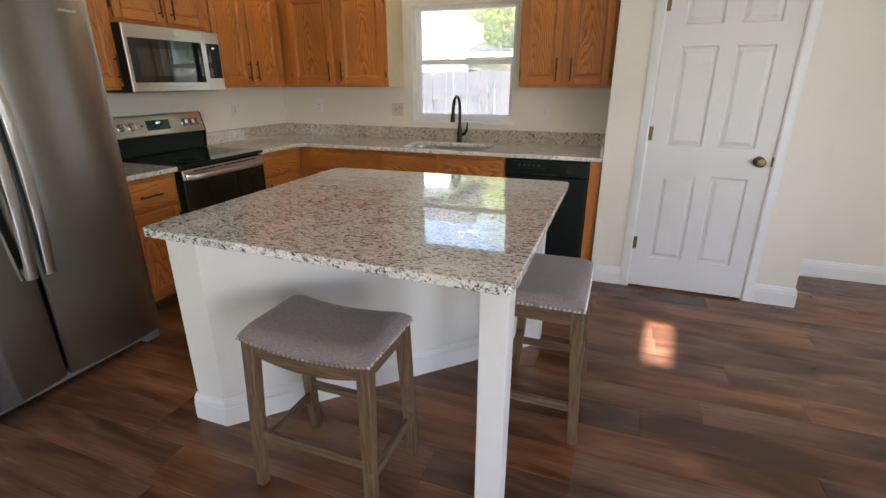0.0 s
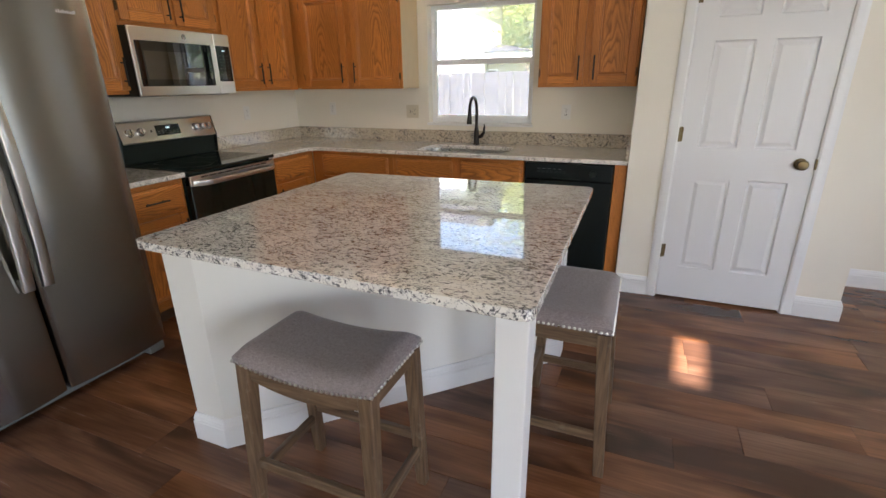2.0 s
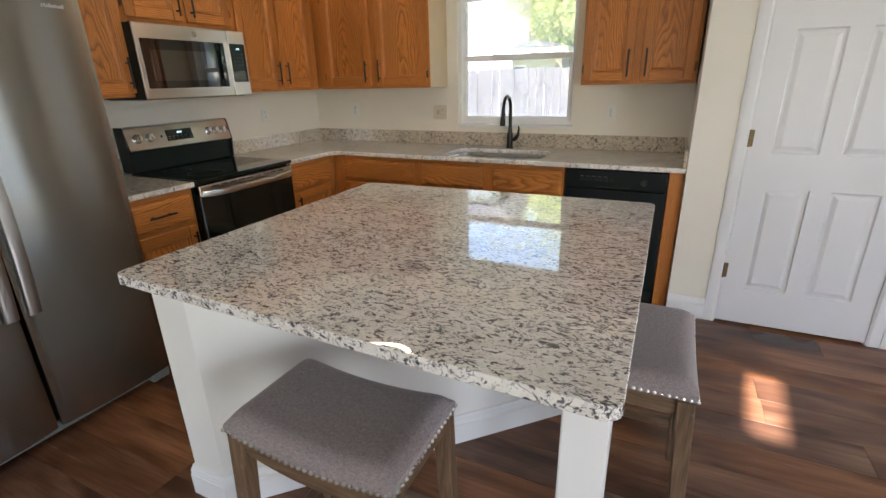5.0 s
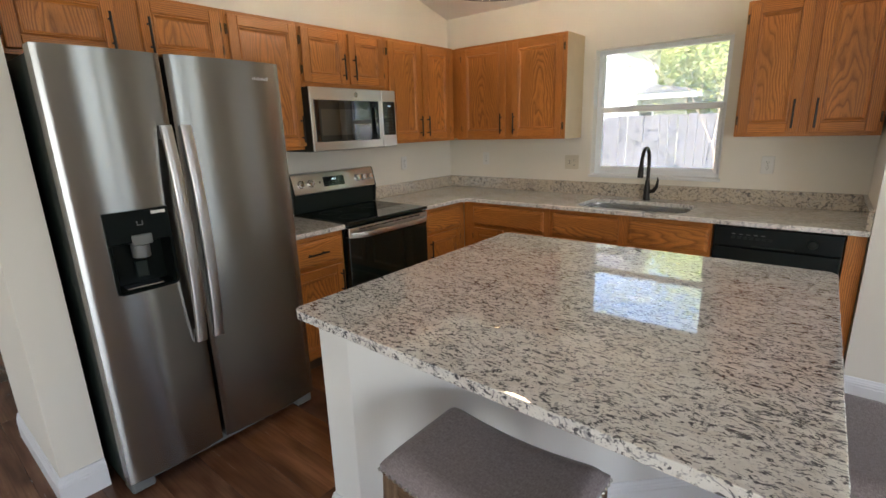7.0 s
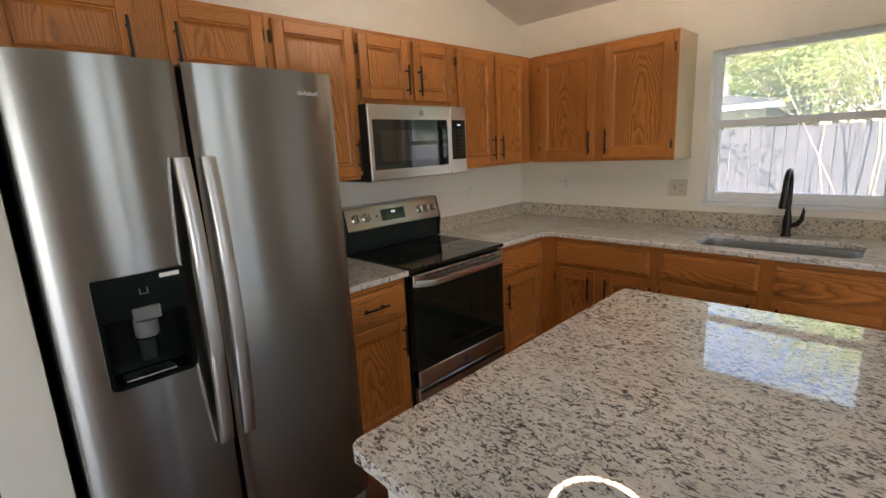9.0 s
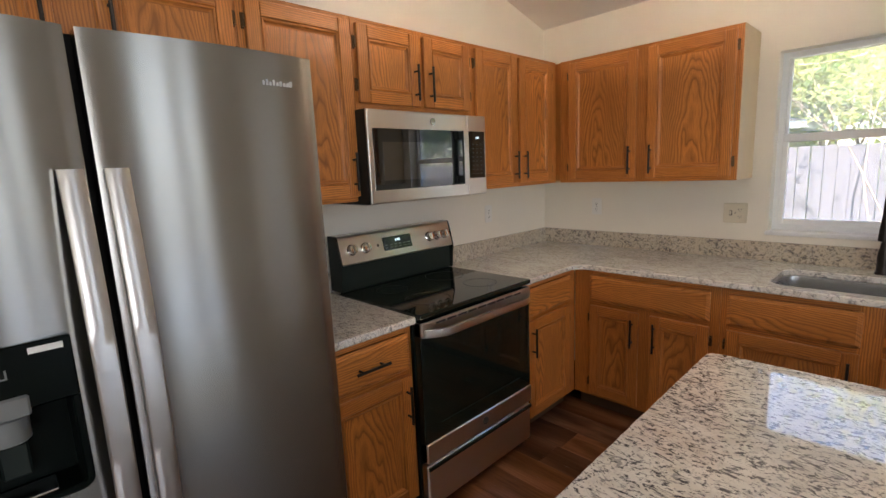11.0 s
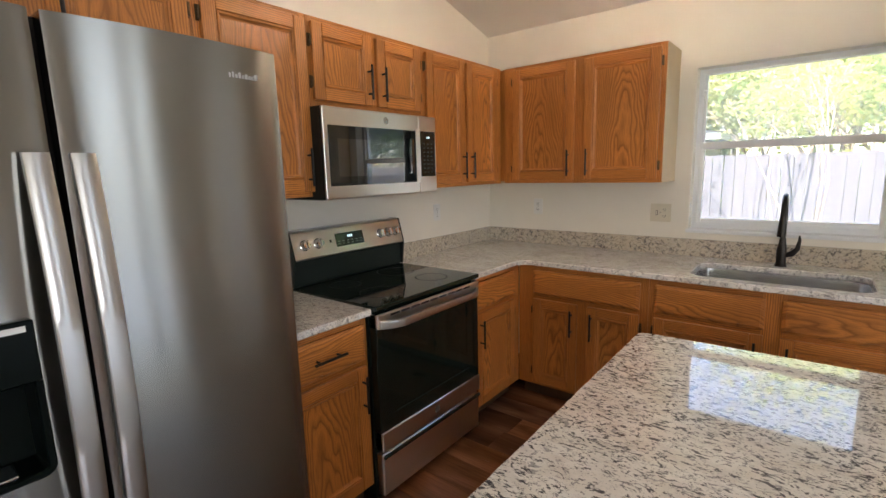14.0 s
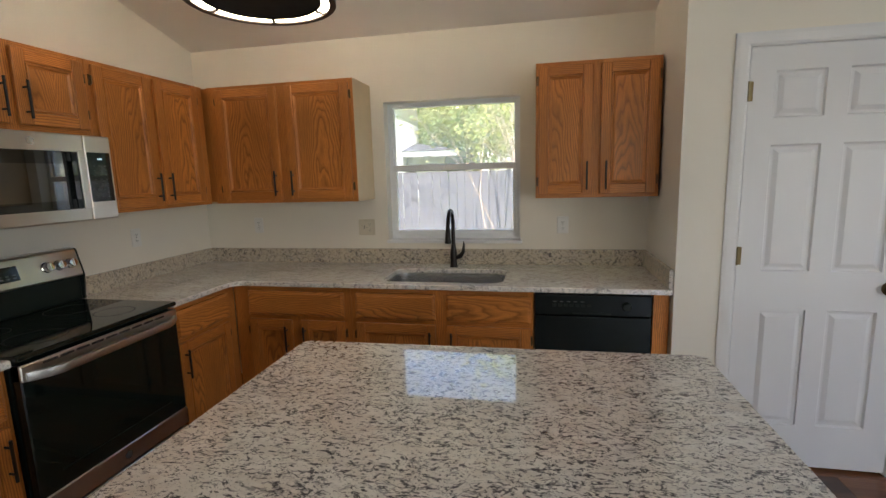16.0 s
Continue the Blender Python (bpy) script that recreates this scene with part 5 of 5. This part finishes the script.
t = Tree("weathered_board")
gn = t.noise(t.coord("Object", (60, 60, 2.5), offset=t.random()), 1.0, 4, 0.6)
t.set(Base_Color=t.ramp(gn, (0.25, (0.085, 0.078, 0.083)), (0.55, (0.125, 0.118, 0.125)), (0.8, (0.16, 0.152, 0.16))), Roughness=0.85)
t.bump(gn, 0.3, 0.002)
BOARD = t.mat
FY0 = 5.0
fence = thing("fence", pose(0, FY0, GZ), "weathered grey board privacy fence", "fence")
bw = 0.140
board_mesh = to_mesh("board", box(-bw / 2 + 0.003, bw / 2 - 0.003, -0.010, 0.010, 0.0, 1.80, 0.003), BOARD)
rnd = random.Random(3)
for k in range(118):
    ob = new("board", board_mesh)
    ob.parent = fence
    ob.matrix_basis = pose(-4.6 + k * bw, rnd.uniform(-0.004, 0.004), rnd.uniform(-0.012, 0.012), 0, rnd.uniform(-0.35, 0.35), 0)
for z in (0.3, 0.95, 1.55):
    part("fence_rail", box(-4.8, 12.1, 0.012, 0.05, z - 0.045, z + 0.045), BOARD, fence, grain=0)
for k in range(9):
    part("fence_post", box(-4.6 + k * 2.1, -4.51 + k * 2.1, 0.051, 0.14, 0.0, 1.75), BOARD, fence)

SIDING = plain("white_siding", (0.74, 0.75, 0.76), 0.6, 0, 0.04)
SHINGLE = plain("grey_shingle", (0.085, 0.085, 0.10), 0.9, 0, 0.3, 40)
# this olive has the shade under the eave put into its colour
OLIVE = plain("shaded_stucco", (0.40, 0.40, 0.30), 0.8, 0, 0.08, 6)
ha = thing("neighbour_house", pose(-4.6, 11.0, GZ), "white sided neighbouring house beyond the fence", "house")
wl = part("wall", box(-2.4, 2.45, 0.0, 4.0, 0.0, 4.6), SIDING, ha, "white siding wall")
for k in range(17):
    part("siding_board", box(-2.4, 2.452, -0.014, 0.001, 0.1 + k * 0.26, 0.345 + k * 0.26, 0.003), SIDING, wl)
bm = bmesh.new()
vs = [bm.verts.new(p) for p in ((-2.8, -0.4, 4.6), (2.85, -0.4, 4.6), (2.85, 4.4, 4.6), (-2.8, 4.4, 4.6), (-2.8, 2.0, 6.0), (2.85, 2.0, 6.0))]
for q in ((0, 1, 5, 4), (2, 3, 4, 5), (0, 4, 3), (1, 2, 5), (3, 2, 1, 0)):
    bm.faces.new([vs[i] for i in q])
part("roof", bm, SHINGLE, ha)
hb2 = thing("neighbour_house", pose(-3.5, 12.6, GZ), "low neighbouring house with grey hip roof and white fascia", "house")
ez = 2.19 - GZ
part("wall", box(-3.0, 2.75, 0.6, 6.0, 0.0, ez), OLIVE, hb2, "olive wall with the eave's shade in its colour")
bm = box(-3.4, 3.25, 0.0, 0.03, ez - 0.02, ez + 0.17)
box(3.22, 3.25, 0.03, 6.6, ez - 0.02, ez + 0.17, bm=bm)
part("fascia", bm, SIDING, hb2, "white fascia")
part("soffit", box(-3.4, 3.22, 0.03, 6.6, ez - 0.005, ez + 0.02), SIDING, hb2)
bm = bmesh.new()
vs = [bm.verts.new(p) for p in ((-3.45, -0.05, ez + 0.171), (3.30, -0.05, ez + 0.171), (3.30, 6.65, ez + 0.171), (-3.45, 6.65, ez + 0.171), (-0.6, 3.3, ez + 0.80), (0.1, 3.3, ez + 0.80))]
for q in ((0, 1, 5, 4), (1, 2, 5), (2, 3, 4, 5), (3, 0, 4), (3, 2, 1, 0)):
    bm.faces.new([vs[i] for i in q])
part("roof", bm, SHINGLE, hb2, "grey shingle hip roof")
for wx in (-1.2, 1.3):
    wn2 = part("window", box(wx - 0.45, wx + 0.45, 0.575, 0.602, 0.95, 2.05), WHITE_VINYL, hb2)
    part("pane", box(wx - 0.40, wx + 0.40, 0.568, 0.574, 1.0, 2.0), BLACK_GLASS, wn2)

t = Tree("pale_bark")
gb = t.noise(t.coord("Object", (14, 14, 3)), 1.0, 4, 0.6)
t.set(Base_Color=t.ramp(gb, (0.3, (0.22, 0.155, 0.10)), (0.55, (0.42, 0.33, 0.25)), (0.8, (0.55, 0.47, 0.38))), Roughness=0.85)
BARK = t.mat
LEAF_A = leaf_material("yellow_green_leaf", (0.24, 0.29, 0.09), (0.42, 0.40, 0.16))
LEAF_C = leaf_material("dark_leaf", (0.035, 0.075, 0.020), (0.085, 0.140, 0.040))
LEAF_B = leaf_material("green_leaf", (0.18, 0.27, 0.09), (0.32, 0.38, 0.15))


def tree(x, yy, height, spread, stems, leaves, leaf, seed, low=0.35, thick=0.05, size=0.06, label="leafy garden tree with pale slender trunks"):
    """Slender stems that fork into limbs, and a loose crown of single leaves."""
    r = random.Random(seed)
    tr = thing("tree", pose(x, yy, GZ), label, "tree", "garden trees")
    bm = bmesh.new()
    tips = []

    def grow(p, d, length, rad, depth):
        pts, rads = [p], [rad]
        n = 5
        for k in range(n):
            d = (d + Vector((r.uniform(-1, 1), r.uniform(-1, 1), r.uniform(-0.4, 0.7))) * 0.22).normalized()
            p = p + d * (length / n)
            pts.append(p)
            rads.append(rad * (1 - 0.5 * (k + 1) / n))
        tube(pts, rads, 6 if depth else 8, bm)
        if depth < 3:
            for k in range(3 if depth else 4):
                q = pts[r.randint(2 if depth else 4, n)]
                nd = (d + Vector((r.uniform(-1, 1), r.uniform(-1, 1), r.uniform(-0.25, 0.7))) * 0.75).normalized()
                grow(q, nd, length * r.uniform(0.5, 0.75), rads[-1] * 0.75, depth + 1)
        if depth >= 1:
            tips.extend(pts[2:])
    for k in range(stems):
        a = k * math.tau / stems + r.uniform(-0.4, 0.4)
        lean = r.uniform(0.05, 0.17) if stems > 1 else 0.03
        grow(Vector((0.10 * math.cos(a) * (stems > 1), 0.10 * math.sin(a) * (stems > 1), 0)), Vector((math.cos(a) * lean, math.sin(a) * lean, 1)).normalized(), height * 0.55, thick * r.uniform(0.7, 1.1), 0)
    part("trunk", bm, BARK, tr, "pale slender trunks", smooth=True)
    tips = [p for p in tips if p.z > height * low] or tips
    co, faces = [], []
    for k in range(leaves):
        c = r.choice(tips) + Vector((r.gauss(0, 1), r.gauss(0, 1), r.gauss(0, 0.9))) * spread
        if c.z < height * low * 0.8:
            continue
        u = Vector((r.uniform(-1, 1), r.uniform(-1, 1), r.uniform(-0.7, 0.3))).normalized()
        w = u.orthogonal().normalized()
        w = Matrix.Rotation(r.uniform(0, 6.28), 3, u) @ w
        s = size * r.uniform(0.6, 1.3)
        b = len(co)
        co += [c - u * s, c + w * s * 0.42, c + u * s, c - w * s * 0.42]
        faces.append((b, b + 1, b + 2, b + 3))
    me = bpy.data.meshes.new("crown")
    me.from_pydata([tuple(v) for v in co], [], faces)
    me.materials.append(leaf)
    cr = new("crown", me)
    cr.parent = tr
    tagged(cr, "loose yellow-green leaves")
    return tr


tree(1.98, 4.45, 4.4, 0.24, 4, 1300, LEAF_A, 11, low=0.42, thick=0.015, size=0.045)
tree(3.6, 6.8, 4.2, 0.30, 3, 1800, LEAF_A, 12, low=0.30, thick=0.05, size=0.06)
tree(2.3, 8.8, 4.0, 0.36, 3, 3200, LEAF_A, 13, low=0.26, thick=0.06, size=0.07)
tree(3.4, 11.5, 4.6, 0.50, 3, 6500, LEAF_B, 14, low=0.22, thick=0.07, size=0.08)
tree(-0.8, 19.0, 6.0, 0.80, 3, 11000, LEAF_A, 15, low=0.25, thick=0.10, size=0.11)
tree(2.2, 14.0, 5.6, 0.70, 3, 11000, LEAF_B, 16, low=0.12, thick=0.10, size=0.11)
tree(5.6, 12.0, 5.0, 0.50, 2, 8000, LEAF_A, 17, low=0.15, thick=0.08, size=0.09)
tree(-2.6, 24.0, 7.0, 0.70, 2, 9000, LEAF_B, 18, low=0.25, thick=0.12, size=0.13)
tree(5.0, 19.0, 7.5, 0.80, 2, 9000, LEAF_B, 19, low=0.08, thick=0.12, size=0.14)
tree(0.6, 15.5, 5.2, 0.65, 3, 9000, LEAF_A, 23, low=0.10, thick=0.07, size=0.10)
tree(4.2, 15.0, 5.4, 0.70, 3, 10000, LEAF_A, 24, low=0.08, thick=0.08, size=0.10)
tree(-1.2, 27.0, 8.0, 1.0, 3, 9000, LEAF_B, 25, low=0.05, thick=0.12, size=0.16)
tree(-5.6, 25.0, 7.5, 0.9, 3, 9000, LEAF_A, 27, low=0.08, thick=0.12, size=0.15)
tree(-3.7, 22.0, 6.4, 0.8, 3, 8000, LEAF_B, 28, low=0.10, thick=0.10, size=0.13)
tree(2.6, 24.0, 8.0, 1.0, 3, 9000, LEAF_A, 26, low=0.05, thick=0.12, size=0.16)
tree(6.6, 7.6, 4.6, 0.40, 3, 4000, LEAF_B, 31, low=0.20, thick=0.06, size=0.08)
tree(9.2, 8.6, 5.2, 0.50, 3, 6000, LEAF_A, 32, low=0.15, thick=0.07, size=0.09)
tree(8.4, 12.5, 6.4, 0.70, 3, 9000, LEAF_B, 33, low=0.10, thick=0.09, size=0.12)
tree(12.5, 12.0, 6.6, 0.80, 3, 9000, LEAF_A, 34, low=0.08, thick=0.10, size=0.13)
tree(7.4, 6.4, 4.2, 0.45, 4, 9000, LEAF_C, 35, low=0.06, thick=0.05, size=0.09, label="dense dark green garden tree")
tree(10.0, 7.0, 4.6, 0.50, 4, 9000, LEAF_C, 36, low=0.06, thick=0.05, size=0.10, label="dense dark green garden tree")
# a palm-like shrub with narrow fronds behind the fence
sh = thing("shrub", pose(-1.3, 16.0, GZ), "bright green fan-leaved shrub behind the fence", "shrub")
r = random.Random(8)
part("stem", tube([(0, 0, 0), (0.03, 0, 1.1), (0.0, 0.02, 2.2)], [0.10, 0.08, 0.07], 10), BARK, sh, smooth=True)
co, faces = [], []
for k in range(46):
    a, el = r.uniform(0, math.tau), r.uniform(-0.2, 1.3)
    d0 = Vector((math.cos(a) * math.cos(el), math.sin(a) * math.cos(el), math.sin(el)))
    q = Vector((0, 0, 2.2)) + d0 * r.uniform(0.35, 0.65)
    for j in range(15):
        b = (j - 7) * 0.16
        side = d0.orthogonal().normalized()
        d1 = (d0 * math.cos(b) + side * math.sin(b)).normalized()
        w2 = d1.cross(d0.cross(side)).normalized() * 0.016
        i0 = len(co)
        co += [q, q + d1 * 0.28 + w2, q + d1 * 0.55, q + d1 * 0.28 - w2]
        faces.append((i0, i0 + 1, i0 + 2, i0 + 3))
me = bpy.data.meshes.new("fronds")
me.from_pydata([tuple(v) for v in co], [], faces)
me.materials.append(leaf_material("bright_frond", (0.06, 0.15, 0.03), (0.12, 0.22, 0.05)))
fo = new("fronds", me)
fo.parent = sh

# ---- floor planks ----
PW, PL = 0.178, 1.22
meshes = {}


def plank_mesh(length, width):
    key = (round(length, 3), round(width, 3))
    if key not in meshes:
        bm = bmesh.new()
        lo = [bm.verts.new((x, yy, -0.006)) for x, yy in ((0, 0), (length, 0), (length, width), (0, width))]
        md2 = [bm.verts.new((v.co.x, v.co.y, -0.0012)) for v in lo]
        e = 0.0014
        hi = [bm.verts.new((x, yy, 0.0)) for x, yy in ((e, e), (length - e, e), (length - e, width - e), (e, width - e))]
        for p0, p1 in ((lo, md2), (md2, hi)):
            for k in range(4):
                bm.faces.new((p0[k], p0[(k + 1) % 4], p1[(k + 1) % 4], p1[k]))
        bm.faces.new(hi)
        meshes[key] = to_mesh("plank", bm, PLANK, 0)
    return meshes[key]


r = random.Random(21)
rest = []
row = 0
yy = 0.0
while yy > -8.5:
    y0 = max(yy - PW, -8.5)
    x = -8.0 - r.uniform(0, PL)
    while x < 6.4:
        a, b = max(x, -8.0), min(x + PL, 6.4)
        if b - a > 0.02:
            if b > 0.4 and a < 5.6 and yy > -4.3:
                ob = new("plank", plank_mesh(b - a - 0.0006, yy - y0 - 0.0006))
                ob.parent = floor
                ob.location = (a, y0, 0)
            else:
                rest.append((a, b, y0, yy))
        x += PL
    yy = y0
co, faces = [], []
for a, b, y0, y1 in rest:
    i = len(co)
    e = 0.0014
    co += [(a, y0, -0.004), (b, y0, -0.004), (b, y1, -0.004), (a, y1, -0.004), (a + e, y0 + e, 0), (b - e, y0 + e, 0), (b - e, y1 - e, 0), (a + e, y1 - e, 0)]
    faces += [(i + 4, i + 5, i + 6, i + 7)] + [(i + k, i + (k + 1) % 4, i + 4 + (k + 1) % 4, i + 4 + k) for k in range(4)]
me = bpy.data.meshes.new("planks")
me.from_pydata(co, [], faces)
me.materials.append(PLANK)
ob = new("planks", me)
ob.parent = floor
tagged(ob, "dark walnut floor planks", kind="stuff")
